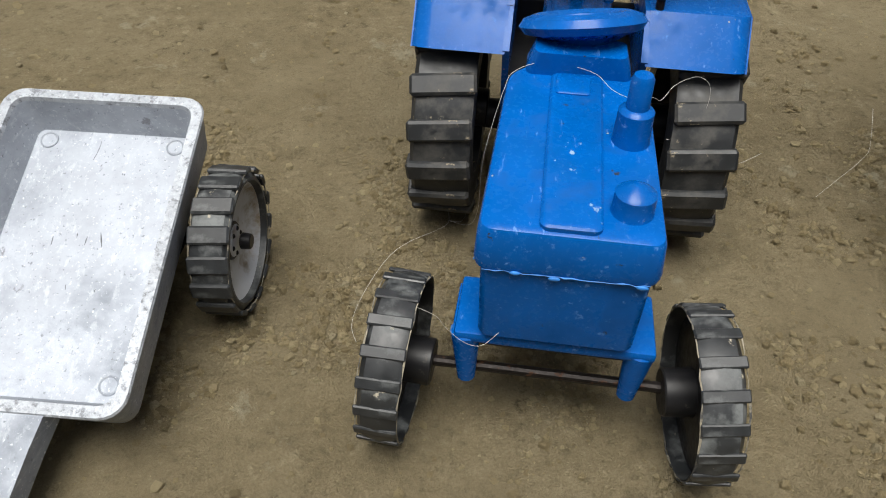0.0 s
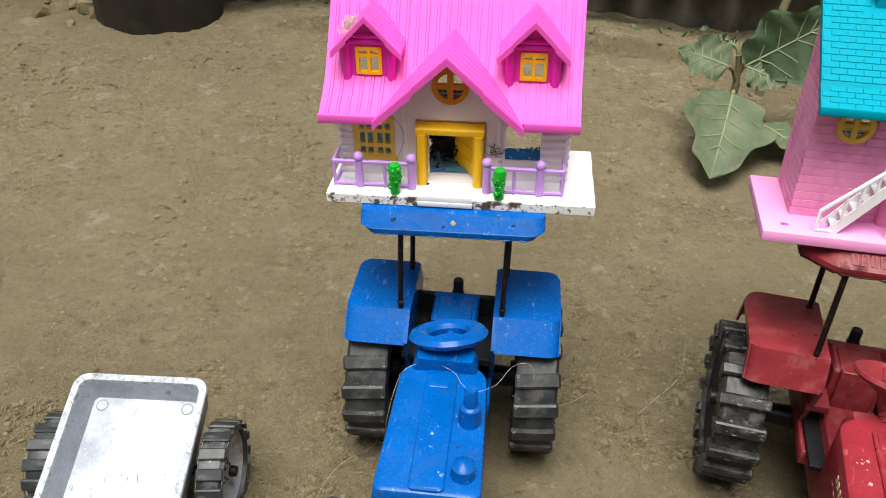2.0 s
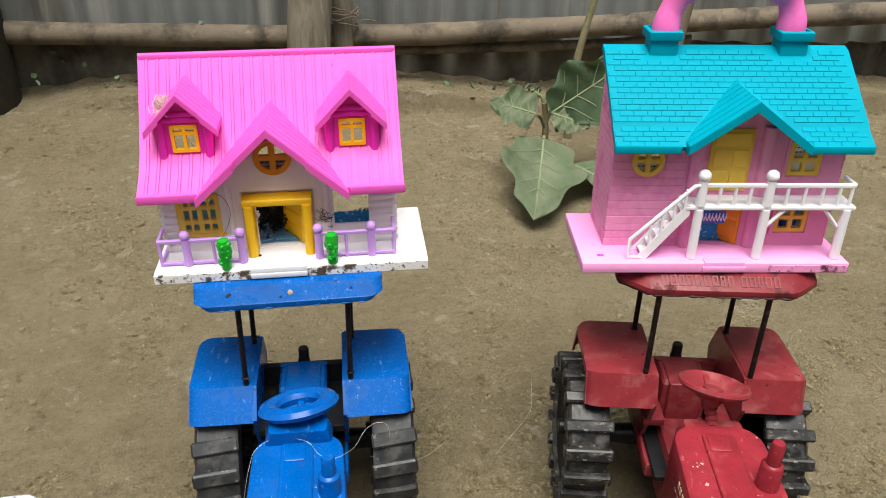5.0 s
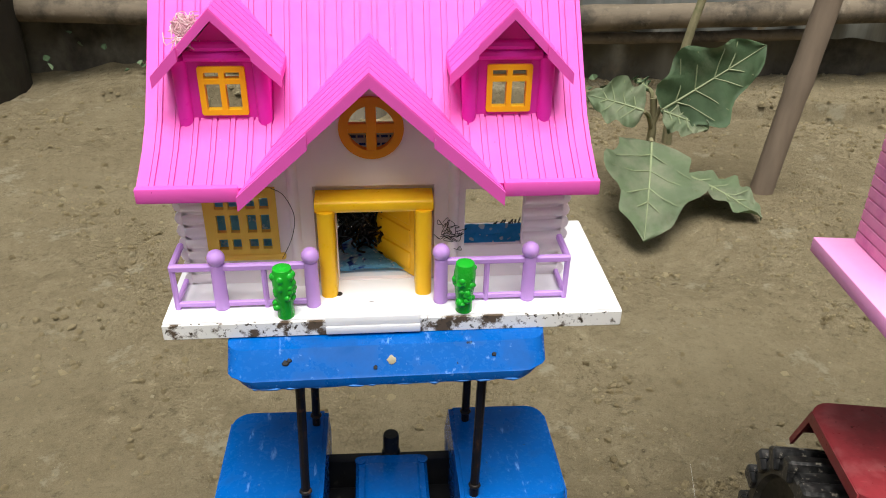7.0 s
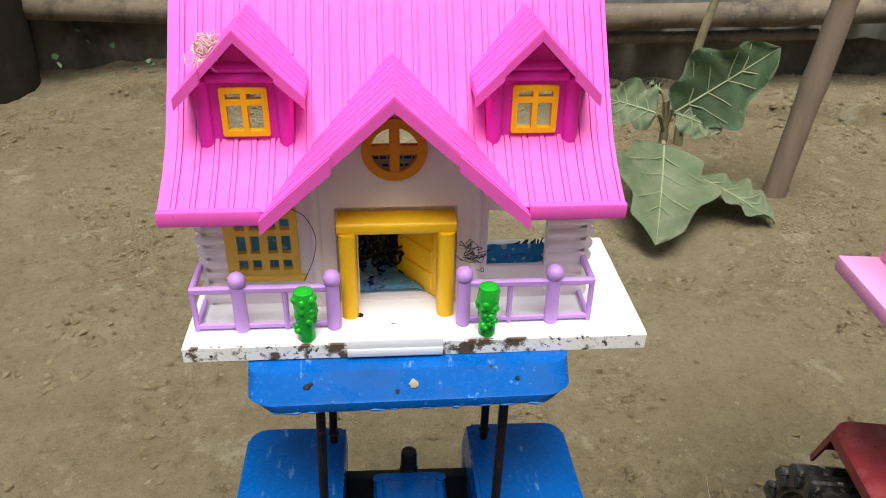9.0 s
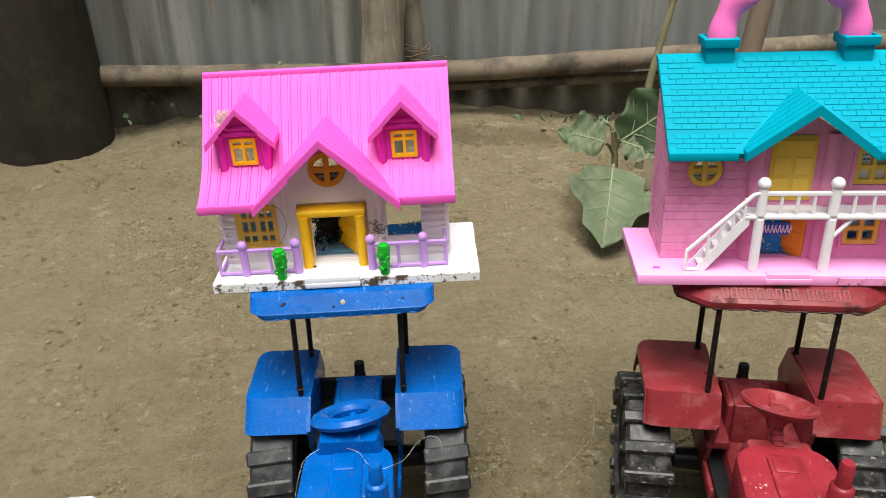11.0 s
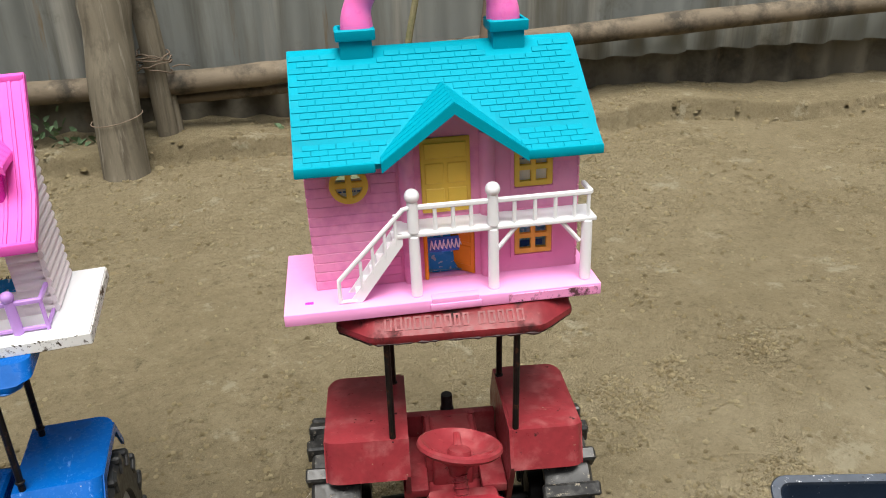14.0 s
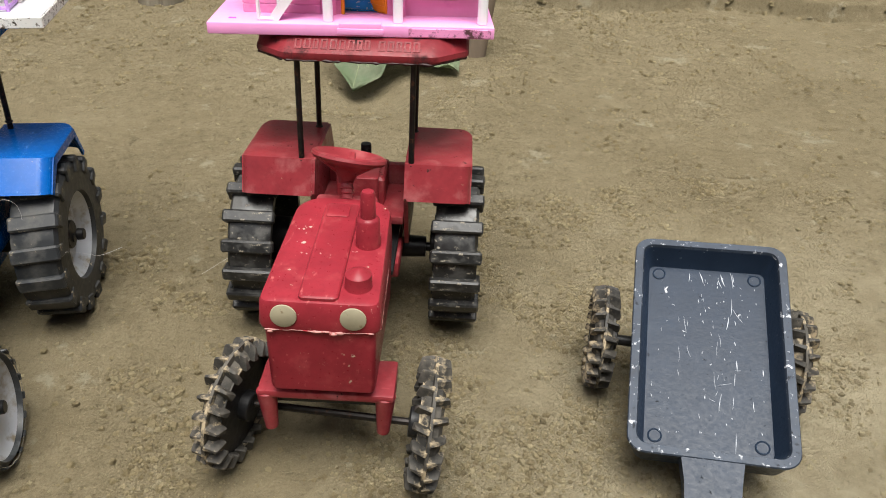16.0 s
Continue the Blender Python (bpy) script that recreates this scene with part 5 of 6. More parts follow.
    for s in (-1, 1):
        wheel(t, "wheel", pose(s * wheel_x, 0, 0.0345) @ pose(0, 0, 0, 0, 0, 0 if s > 0 else 180), 0.0345, wheel_w, style, wheel_mat, rim_mat)
    return t


# ---- toy houses ----
def frame_bars(bm, x0, z0, x1, z1, y0, y1, t, cols, rows, b):
    """A window frame with bars, in the x, z plane, in one piece."""
    xs = [x0 + t] + [v for c in cols for v in (c - b / 2, c + b / 2)] + [x1 - t]
    zs = [z0 + t] + [v for r in rows for v in (r - b / 2, r + b / 2)] + [z1 - t]
    holes = [rect(xs[i], zs[j], xs[i + 1], zs[j + 1]) for i in range(0, len(xs), 2) for j in range(0, len(zs), 2)]
    slab(bm, round_rect(x0, z0, x1, z1, t * 0.4, 3), holes, y1 - y0, pose(0, y0, 0))


def round_window(bm, x, z, r, y0, y1):
    n = 32
    ring = [(r, 0), (r, y1 - y0), (r * 0.72, y1 - y0), (r * 0.72, 0)]
    lathe(bm, ring, n, pose(x, y1, z, 90, 0, 0), True)
    b = r * 0.16
    box(bm, (x - b, y0 + 0.0002, z - r * 0.75), (x + b, y1 - 0.0002, z + r * 0.75), 0.0003, None, 1)
    box(bm, (x - r * 0.75, y0 + 0.0003, z - b), (x + r * 0.75, y1 - 0.0003, z + b), 0.0003, None, 1)


def strip(bm, x0, x1, prof, thick):
    """A bent plate: (y, z) pairs from low to high, thick downwards, from x0 to x1."""
    low = []
    for k, (y, z) in enumerate(prof):
        a, b = prof[max(0, k - 1)], prof[min(len(prof) - 1, k + 1)]
        d = math.hypot(b[0] - a[0], b[1] - a[1])
        low.append((y + (b[1] - a[1]) / d * thick, z - (b[0] - a[0]) / d * thick))
    ring = prof + low[::-1]
    loft(bm, [[(x, y, z) for y, z in ring] for x in (x0, x1)])


def gable_side(bm, cx, half, apex, tip_z, y0, y1, sgn, thick):
    """One half of a small gable roof whose ridge runs along y."""
    a, b = Vector((cx, 0, apex)), Vector((cx + sgn * half, 0, tip_z))
    d = (b - a).normalized()
    nrm = Vector((-d.z * sgn, 0, d.x * sgn)) * thick
    ring = [a, b, b - Vector((0, 0, thick * 1.25)), a - Vector((0, 0, thick * 1.35))]
    loft(bm, [[(p.x, y, p.z) for p in ring] for y in (y0, y1)])


def cut_profile(prof, z_min):
    """The part of a roof's profile above a height."""
    if z_min <= prof[0][1]:
        return list(prof)
    out = []
    for (a, za), (b, zb) in zip(prof, prof[1:]):
        if za < z_min <= zb:
            out.append((a + (b - a) * (z_min - za) / (zb - za), z_min))
        if zb > z_min:
            out.append((b, zb))
    return out


def between(prof, z0, z1):
    """The part of a roof's profile between two heights."""
    out = cut_profile(prof, z0)
    top = cut_profile(prof, z1)
    return [p for p in out if p[1] < z1] + [top[0]]


def shrub(parent, x, y):
    bm = bmesh.new()
    rng = random.Random(int(x * 1e5))
    lathe(bm, [(0, 0), (0.0031, 0), (0.0032, 0.006), (0.0038, 0.011), (0.0041, 0.0165), (0.0034, 0.0205), (0, 0.0222)], 16, pose(x, y, 0.0075))
    for k in range(26):
        a, r = rng.uniform(-3.1, 0.0), 0.0033
        ball(bm, (x + r * math.cos(a), y + r * math.sin(a), 0.0115 + 0.0145 * rng.random()), rng.uniform(0.0009, 0.0017), 1, 1, rng.uniform(0.7, 1.4), 8, 6)
    part("shrub", bm, green, parent, "small glossy green moulded shrub")


def crumpled_film(name, m, x0, x1, y0, y1, label, lift, material, seed):
    bm = bmesh.new()
    n = 26
    g = []
    for j in range(n + 1):
        row = []
        for i in range(n + 1):
            x, y = x0 + (x1 - x0) * i / n, y0 + (y1 - y0) * j / n
            z = 0.0012 + lift * (j / n) ** 2 * (0.7 + 0.3 * math.sin(i * 0.4)) + 0.0022 * abs(noise.noise((x * 130, y * 130, seed))) + 0.0015 * abs(noise.noise((x * 320, y * 320, seed)))
            row.append(bm.verts.new((x + 0.0012 * noise.noise((x * 90, y * 90, seed + 3)), y, z)))
        g.append(row)
    for j in range(n):
        for i in range(n):
            bm.faces.new((g[j][i], g[j][i + 1], g[j + 1][i + 1], g[j + 1][i]))
    bmesh.ops.solidify(bm, geom=bm.faces[:], thickness=0.0003)
    t = thing(name, m, label, "plastic wrapper")
    part("film", bm, material, t, angle=25)
    return t


def film_fold(parent, x0, x1, y, z1, seed, material, lean=0.0016, ragged=0.10):
    """A piece of the wrapper that stands up, creased."""
    bm = bmesh.new()
    n = 16
    g = [[bm.verts.new((x0 + (x1 - x0) * i / n, y + 0.0015 * noise.noise((i * 0.5, j * 0.5, seed)) + lean * j / n, 0.0004 + (z1 - 0.0004) * j / n * (1 + ragged * noise.noise((i * 0.35, 1, seed))))) for i in range(n + 1)] for j in range(n + 1)]
    for j in range(n):
        for i in range(n):
            bm.faces.new((g[j][i], g[j][i + 1], g[j + 1][i + 1], g[j + 1][i]))
    bmesh.ops.solidify(bm, geom=bm.faces[:], thickness=0.0003)
    return part("film_fold", bm, material, parent, angle=25)


def printed_paper(parent, x0, x1, y, z0, z1, seed):
    """A white slip with rows of short dark bars, stuck inside a wall."""
    rng = random.Random(seed)
    bm = bmesh.new()
    box(bm, (x0, y, z0), (x1, y + 0.0004, z1), 0.0001, None, 1)
    p = part("paper_slip", bm, film_pale, parent, "white printed paper slip")
    bm = bmesh.new()
    for row in range(2):
        x = x0 + 0.0015
        while x < x1 - 0.002:
            w = rng.uniform(0.0006, 0.0026)
            z = z1 - 0.0042 - 0.0030 * row
            box(bm, (x, y - 0.0002, z), (x + w, y + 0.0001, z + 0.0009))
            x += w + 0.0006
    part("printed_bars", bm, film_navy, p)


def railing(parent, name, xs, balls, y, zb, zt, material, wall_y, corner):
    """A low railing along x; xs: slim balusters, balls: thick posts with a ball."""
    ends = sorted(list(xs) + list(balls))
    bm = bmesh.new()
    box(bm, (ends[0] - 0.001, y - 0.0012, zt - 0.0026), (ends[-1] + 0.001, y + 0.0012, zt), 0.0005, None, 1)
    box(bm, (ends[0], y - 0.0008, zb + 0.001), (ends[-1], y + 0.0008, zb + 0.003), 0.0003, None, 1)
    if corner is not None:
        box(bm, (corner - 0.0011, y, zt - 0.0026), (corner + 0.0011, wall_y, zt), 0.0005, None, 1)
        box(bm, (corner - 0.0008, y, zb + 0.001), (corner + 0.0008, wall_y, zb + 0.003), 0.0003, None, 1)
    r = part(name, bm, material, parent)
    for x in xs:
        bm = bmesh.new()
        rod(bm, (x, y, zb), (x, y, zt - 0.001), 0.0011, n=8)
        part("baluster", bm, material, r)
    for x in balls:
        bm = bmesh.new()
        rod(bm, (x, y, zb), (x, y, zt + 0.0002), 0.0027, 0.0025, 14, 0.0003)
        ball(bm, (x, y, zt + 0.0026), 0.0033, u=16, v=10)
        part("ball_post", bm, material, r)
    return r


def house_pink_roof(m):
    h = thing("toy_house", m, "plastic doll house with hot pink roof, yellow door and lilac railings", "toy house")
    BT = 0.0075
    bm = bmesh.new()
    box(bm, (-0.085, 0.0, 0.0008), (0.0855, 0.071, BT), 0.0006)
    base = part("base", bm, white, h, "white base board")
    bm = bmesh.new()
    box(bm, (-0.0853, -0.0006, 0.0), (0.0858, 0.0004, BT - 0.0008), 0.0004, None, 1)
    box(bm, (0.0853, 0.0004, 0.0), (0.0860, 0.071, BT - 0.0008), 0.0004, None, 1)
    part("soiled_edge", bm, white_soiled, base, "front edge spotted with dried mud")
    bm = bmesh.new()
    box(bm, (-0.0260, -0.0018, 0.0010), (0.0090, 0.004, BT - 0.0030), 0.0004)
    box(bm, (-0.0260, -0.0014, 0.003), (0.0090, 0.0085, BT + 0.0010), 0.0004)
    part("step", bm, white, base)
    # no holes are cut: black discs stand in for their shaded insides
    for x, y in ((-0.0215, 0.0155), (-0.009, 0.0085)):
        bm = bmesh.new()
        lathe(bm, [(0.0013, 0), (0.0013, 0.0003), (0, 0.0003)], 12, pose(x, y, BT))
        part("hole", bm, black, base, "small dark hole in the base")
    WY = 0.0255
    # facade with door, two windows and the gable
    bm = bmesh.new()
    WL, WR, eave = -0.0785, 0.0655, 0.056
    gable = [(WL, BT), (WR, BT), (WR, eave), (0.034, eave), (-0.0073, 0.0930), (-0.0486, eave), (WL, eave)]
    holes = [rect(-0.0215, BT + 0.0004, 0.0095, 0.0405), rect(0.0275, 0.022, 0.0500, 0.0465), disc(-0.0073, 0.0728, 0.0105), rect(-0.0680, 0.0215, -0.0460, 0.0490)]
    slab(bm, gable, holes, 0.002, pose(0, WY, 0))
    front = part("front_wall", bm, cream, h)
    bm = bmesh.new()
    slab(bm, [(-0.038, BT), (-0.0295, BT), (-0.0295, 0.050), (-0.007, 0.050), (0.0155, 0.050), (0.0155, BT), (0.024, BT), (0.024, 0.062), (-0.007, 0.0885), (-0.038, 0.062)], [disc(-0.0073, 0.0728, 0.0105)], 0.0026, pose(0, WY - 0.0026, 0))
    part("porch_panel", bm, cream, front)
    for x in (-0.0365, 0.0225):
        bm = bmesh.new()
        rod(bm, (x, WY - 0.0012, BT), (x, WY - 0.0012, 0.062), 0.0024, n=12)
        part("pilaster", bm, cream, front)
    for x0, x1 in ((-0.0785, -0.0670), (0.0505, 0.0655)):
        for k in range(9):
            bm = bmesh.new()
            z = BT + 0.0052 * k
            rod(bm, (x0, WY + 0.0019, z + 0.0026), (x1, WY + 0.0019, z + 0.0026), 0.0027, n=16)
            part("clapboard", bm, cream, front)
    for sx, name in ((WL, "side_wall"), (WR - 0.002, "side_wall")):
        bm = bmesh.new()
        slab(bm, [(WY + 0.002, BT), (0.066, BT), (0.066, 0.112), (WY + 0.002, 0.066)], [], 0.002, Matrix.Translation((sx + 0.002, 0, 0)) @ SIDE)
        side = part(name, bm, cream, h)
        for k in range(16):
            z = BT + 0.0053 * k
            end = 0.066
            bm = bmesh.new()
            start = WY if z < 0.052 else WY + (z - 0.050) * 1.0
            if end - start > 0.006:
                xo = sx if sx < 0 else sx + 0.002
                rod(bm, (xo, start, z + 0.0027), (xo, end, z + 0.0027), 0.0029, n=10)
                part("clapboard", bm, cream, side)
            else:
                bm.free()
    # main roof of boards
    prof = [(0.0055, 0.0580), (0.0125, 0.0617), (0.0205, 0.0662), (0.0300, 0.0735), (0.0435, 0.0895), (0.057, 0.1070), (0.0710, 0.1250)]
    DORMERS = (-0.0585, 0.0420)
    bm = bmesh.new()
    apex, tip, half = 0.0980, 0.0560, 0.0455
    for k in range(50):
        xa = -0.0868 + 0.159 * k / 50
        mid = abs(xa + 0.00163 + 0.007)
        low = apex - (apex - tip) * mid / half if mid < half else 0
        if any(abs(xa + 0.0016 - c) < 0.0128 for c in DORMERS):
            if low < 0.0735:
                strip(bm, xa, xa + 0.00318, between(prof, low, 0.0745), 0.0036)
            low = max(low, 0.0985)
        strip(bm, xa, xa + 0.00318, cut_profile(prof, low), 0.0036)
    box(bm, (-0.0871, 0.0040, 0.0535), (-0.0525, 0.0073, 0.0593), 0.0008)
    box(bm, (0.0385, 0.0040, 0.0535), (0.0725, 0.0073, 0.0593), 0.0008)
    box(bm, (-0.0866, 0.0680, 0.1195), (0.0720, 0.0722, 0.1246), 0.001)
    bmesh.ops.remove_doubles(bm, verts=bm.verts, dist=1e-5)
    roof = part("roof", bm, pink, h)
    n = 25
    step = 0.159 / n
    for k in range(n):
        xc = -0.0868 + step * (k + 0.5)
        mid = abs(xc + 0.007)
        top = cut_profile([(y - 0.0004, z + 0.0005) for y, z in prof[:-1]] + [(0.0698, 0.1238)], apex - (apex - tip) * (mid + step * 0.5) / half if mid < half else 0)
        pieces = [top]
        if any(abs(xc - c) < 0.0135 for c in DORMERS):
            pieces = [cut_profile(top, max(top[0][1], 0.0985))]
            if top[0][1] < 0.0735:
                pieces.append(between(top, top[0][1], 0.0745))
        for piece in pieces:
            bm = bmesh.new()
            strip(bm, xc - step / 2 + 0.0004, xc + step / 2 - 0.0021, piece, 0.0012)
            part("roof_board", bm, pink, roof)
            bm = bmesh.new()
            strip(bm, xc + step / 2 - 0.0018, xc + step / 2 - 0.0003, [(y - 0.00015, z + 0.0002) for y, z in piece], 0.0012)
            part("roof_batten", bm, pink, roof)
    # back gable wall behind the ridge stays open; small dormers
    for cx in DORMERS:
        d = new("dormer")
        d.parent = h
        bm = bmesh.new()
        fy = 0.0300
        hw = 0.0150
        slab(bm, [(cx - hw, 0.0700), (cx + hw, 0.0700), (cx + hw, 0.0935), (cx, 0.1095), (cx - hw, 0.0935)], [rect(cx - 0.0072, 0.0765, cx + 0.0078, 0.0925)], 0.0025, pose(0, fy, 0))
        for s in (-1, 1):
            box(bm, (cx + s * hw - 0.0012, fy + 0.0025, 0.074), (cx + s * hw + 0.0012, 0.052, 0.0925), 0.0004)
            rod(bm, (cx + s * 0.0138, fy, 0.0688), (cx + s * 0.0138, fy, 0.0965), 0.0027, 0.0027, 12, 0.001)
        for k, z in enumerate((0.0965, 0.1000)):
            wdt = 0.0115 - 0.0032 * k
            rod(bm, (cx - wdt, fy - 0.0002, z), (cx + wdt, fy - 0.0002, z), 0.0018, n=10)
        me = part("dormer_front", bm, pink_deep, d)
        for s in (-1, 1):
            bm = bmesh.new()
            gable_side(bm, cx, 0.0212, 0.1138, 0.0922, 0.0225, 0.060, s, 0.0026)
            gr = part("dormer_roof", bm, pink, d)
            for k in range(6):
                bm = bmesh.new()
                a = 0.0228 + 0.0056 * k
                gable_side(bm, cx, 0.0210, 0.1143, 0.0927, a, a + 0.0050, s, 0.0005)
                part("roof_board", bm, pink, gr)
            bm = bmesh.new()
            gable_side(bm, cx + s * 0.012, 0.0096, 0.1019, 0.0922, 0.0216, 0.0232, s, 0.0034)
            part("barge_board", bm, pink, gr)
        bm = bmesh.new()
        frame_bars(bm, cx - 0.0078, 0.0758, cx + 0.0084, 0.0932, fy - 0.0012, fy + 0.0018, 0.0020, (cx + 0.0003,), (0.0880,), 0.0019)
        part("window", bm, yellow, d, "yellow framed window")
    # gable over the door
    g = new("gable")
    g.parent = h
    for s in (-1, 1):
        bm = bmesh.new()
        gable_side(bm, -0.0073, 0.0455, 0.0985, 0.0568, 0.0022, 0.054, s, 0.0034)
        gr = part("gable_roof", bm, pink, g)
        for k in range(8):
            bm = bmesh.new()
            a = 0.0025 + 0.0061 * k
            gable_side(bm, -0.0073, 0.0453, 0.0991, 0.0574, a, a + 0.0055, s, 0.0006)
            part("roof_board", bm, pink, gr)
        bm = bmesh.new()
        gable_side(bm, -0.0073 + s * 0.0210, 0.0247, 0.0792, 0.0568, 0.0012, 0.0032, s, 0.0042)
        part("barge_board", bm, pink, gr)
    bm = bmesh.new()
    round_window(bm, -0.0073, 0.0728, 0.0116, WY - 0.0040, WY - 0.0012)
    part("round_window", bm, orange, h, "round orange window with crossing bars")
    printed_paper(h, -0.0190, 0.0045, WY + 0.0024, 0.0560, 0.0712, 5)
    # lattice window
    bm = bmesh.new()
    panes = [rect(x, z, x + 0.0034, z + dz) for x in (-0.0662, -0.0612, -0.0548, -0.0498) for z, dz in ((0.0232, 0.0045), (0.0305, 0.0075), (0.0405, 0.0045))]
    slab(bm, rect(-0.0705, 0.0190, -0.0435, 0.0490), panes, 0.0024, pose(0, WY - 0.0008, 0))
    box(bm, (-0.0720, WY - 0.0018, 0.0185), (-0.0415, WY + 0.001, 0.0210), 0.0006, None, 1)
    part("lattice_window", bm, ochre, h, "ochre yellow lattice window")
    # door frame and door
    bm = bmesh.new()
    for x in (-0.0250, 0.0110):
        loft(bm, [at_level(round_rect(x - 0.0031, WY - 0.0125, x + 0.0031, WY + 0.001, 0.0026), z) for z in (BT, 0.0435)])
    loft(bm, [[(x, WY - 0.0058 + a, 0.0458 + b) for a, b in round_rect(-0.0050, -0.0032, 0.0068, 0.0018, 0.0018)] for x in (-0.0286, 0.0146)])
    part("door_frame", bm, yellow, h)
    bm = bmesh.new()
    D = Matrix.Translation((0.0092, WY, 0)) @ Matrix.Rotation(radians(-52), 4, "Z")
    box(bm, (-0.0265, -0.001, BT + 0.0006), (0.0, 0.001, 0.0400), 0.0005, D)
    for z0, z1 in ((0.0105, 0.0185), (0.0205, 0.0285), (0.0305, 0.0375)):
        vs = box(bm, (-0.0235, -0.0016, z0), (-0.003, -0.0006, z1), 0.0005, D, 1)
    part("door", bm, yellow, h, "yellow panelled door standing open")
    zt = 0.0265
    railing(h, "railing", (-0.0808, -0.0480), (-0.0645, -0.0308), 0.0088, BT, zt, lilac, WY, -0.0808)
    railing(h, "railing", (0.0345, 0.0650), (0.0172, 0.0506), 0.0088, BT, zt, lilac, WY, 0.0650)
    shrub(h, -0.0405, 0.0026)
    shrub(h, 0.0255, 0.0026)
    inside = m @ Matrix.Translation((0, 0, BT))
    f = crumpled_film("blue_wrapper", inside, -0.074, 0.0605, 0.030, 0.060, "crumpled blue printed plastic wrapper lying in the toy house", 0.002, film_blue, 2)
    film_fold(f, -0.0720, -0.0420, 0.0294, 0.0310, 3, film_blue, 0.008)
    film_fold(f, 0.0230, 0.0560, 0.0294, 0.0190, 9, film_dots, 0.005, 0.03)
    bm = bmesh.new()
    rng = random.Random(8)
    for k in range(170):
        c = Vector((-0.0075 + rng.uniform(-0.013, 0.013), 0.050 + rng.uniform(-0.008, 0.006), 0.014 + rng.uniform(-0.010, 0.016)))
        pts = [c + Vector((rng.uniform(-1, 1), rng.uniform(-0.6, 0.6), rng.uniform(-1, 1))) * 0.007 for _ in range(4)]
        tube(bm, smooth_path(pts, 4), 0.0005, 4)
    for k in range(14):
        c = Vector((0.047 + rng.uniform(-0.006, 0.003), 0.036, 0.008))
        pts = [c + Vector((-0.008 * q + rng.uniform(-0.002, 0.002), 0, 0.011 * (1 - q) ** 2 + rng.uniform(-0.002, 0.002))) for q in (0, 0.4, 0.8, 1.4)]
        tube(bm, smooth_path(pts, 4), 0.00035, 4)
    t = thing("fibre_clump", inside, "matted clump of dark shiny fibres inside the toy house", "fibre clump")
    part("clump", bm, hair, t)
    # loose lint on the roof and hairs on the front
    bm = bmesh.new()
    for k in range(120):
        c = Vector((-0.0690 + rng.gauss(0, 0.0026), 0.036 + rng.gauss(0, 0.004), 0.1040 + rng.gauss(0, 0.002)))
        pts = [c + Vector((rng.uniform(-1, 1), rng.uniform(-1, 1), rng.uniform(-1, 1))) * 0.0032 for _ in range(4)]
        tube(bm, smooth_path(pts, 3), 0.00018, 4)
    t = thing("lint_tuft", m, "tuft of pale lint stuck on the pink roof", "lint")
    part("tuft", bm, lint, t)
    bm = bmesh.new()
    for k in range(16):
        c = Vector((0.0215 + rng.gauss(0, 0.0025), WY - 0.004, 0.031 + rng.gauss(0, 0.0022)))
        pts = [c + Vector((rng.uniform(-1, 1), 0, rng.uniform(-1, 1))) * 0.0028 for _ in range(4)]
        tube(bm, smooth_path(pts, 4), 0.00013, 4)
    wisp = bm
    bm = bmesh.new()
    tube(bm, smooth_path([(-0.0445, WY - 0.003, 0.0500), (-0.040, WY - 0.004, 0.0475), (-0.0365, WY - 0.006, 0.040), (-0.0375, WY - 0.010, 0.033), (-0.0405, 0.0075, 0.029)], 6), 0.00014, 4)
    t = thing("hair_wisp", m, "thin dark hairs stuck to the toy house front", "hair")
    part("long_hair", bm, hair, t)
    part("tangle", wisp, hair, t)
    return h


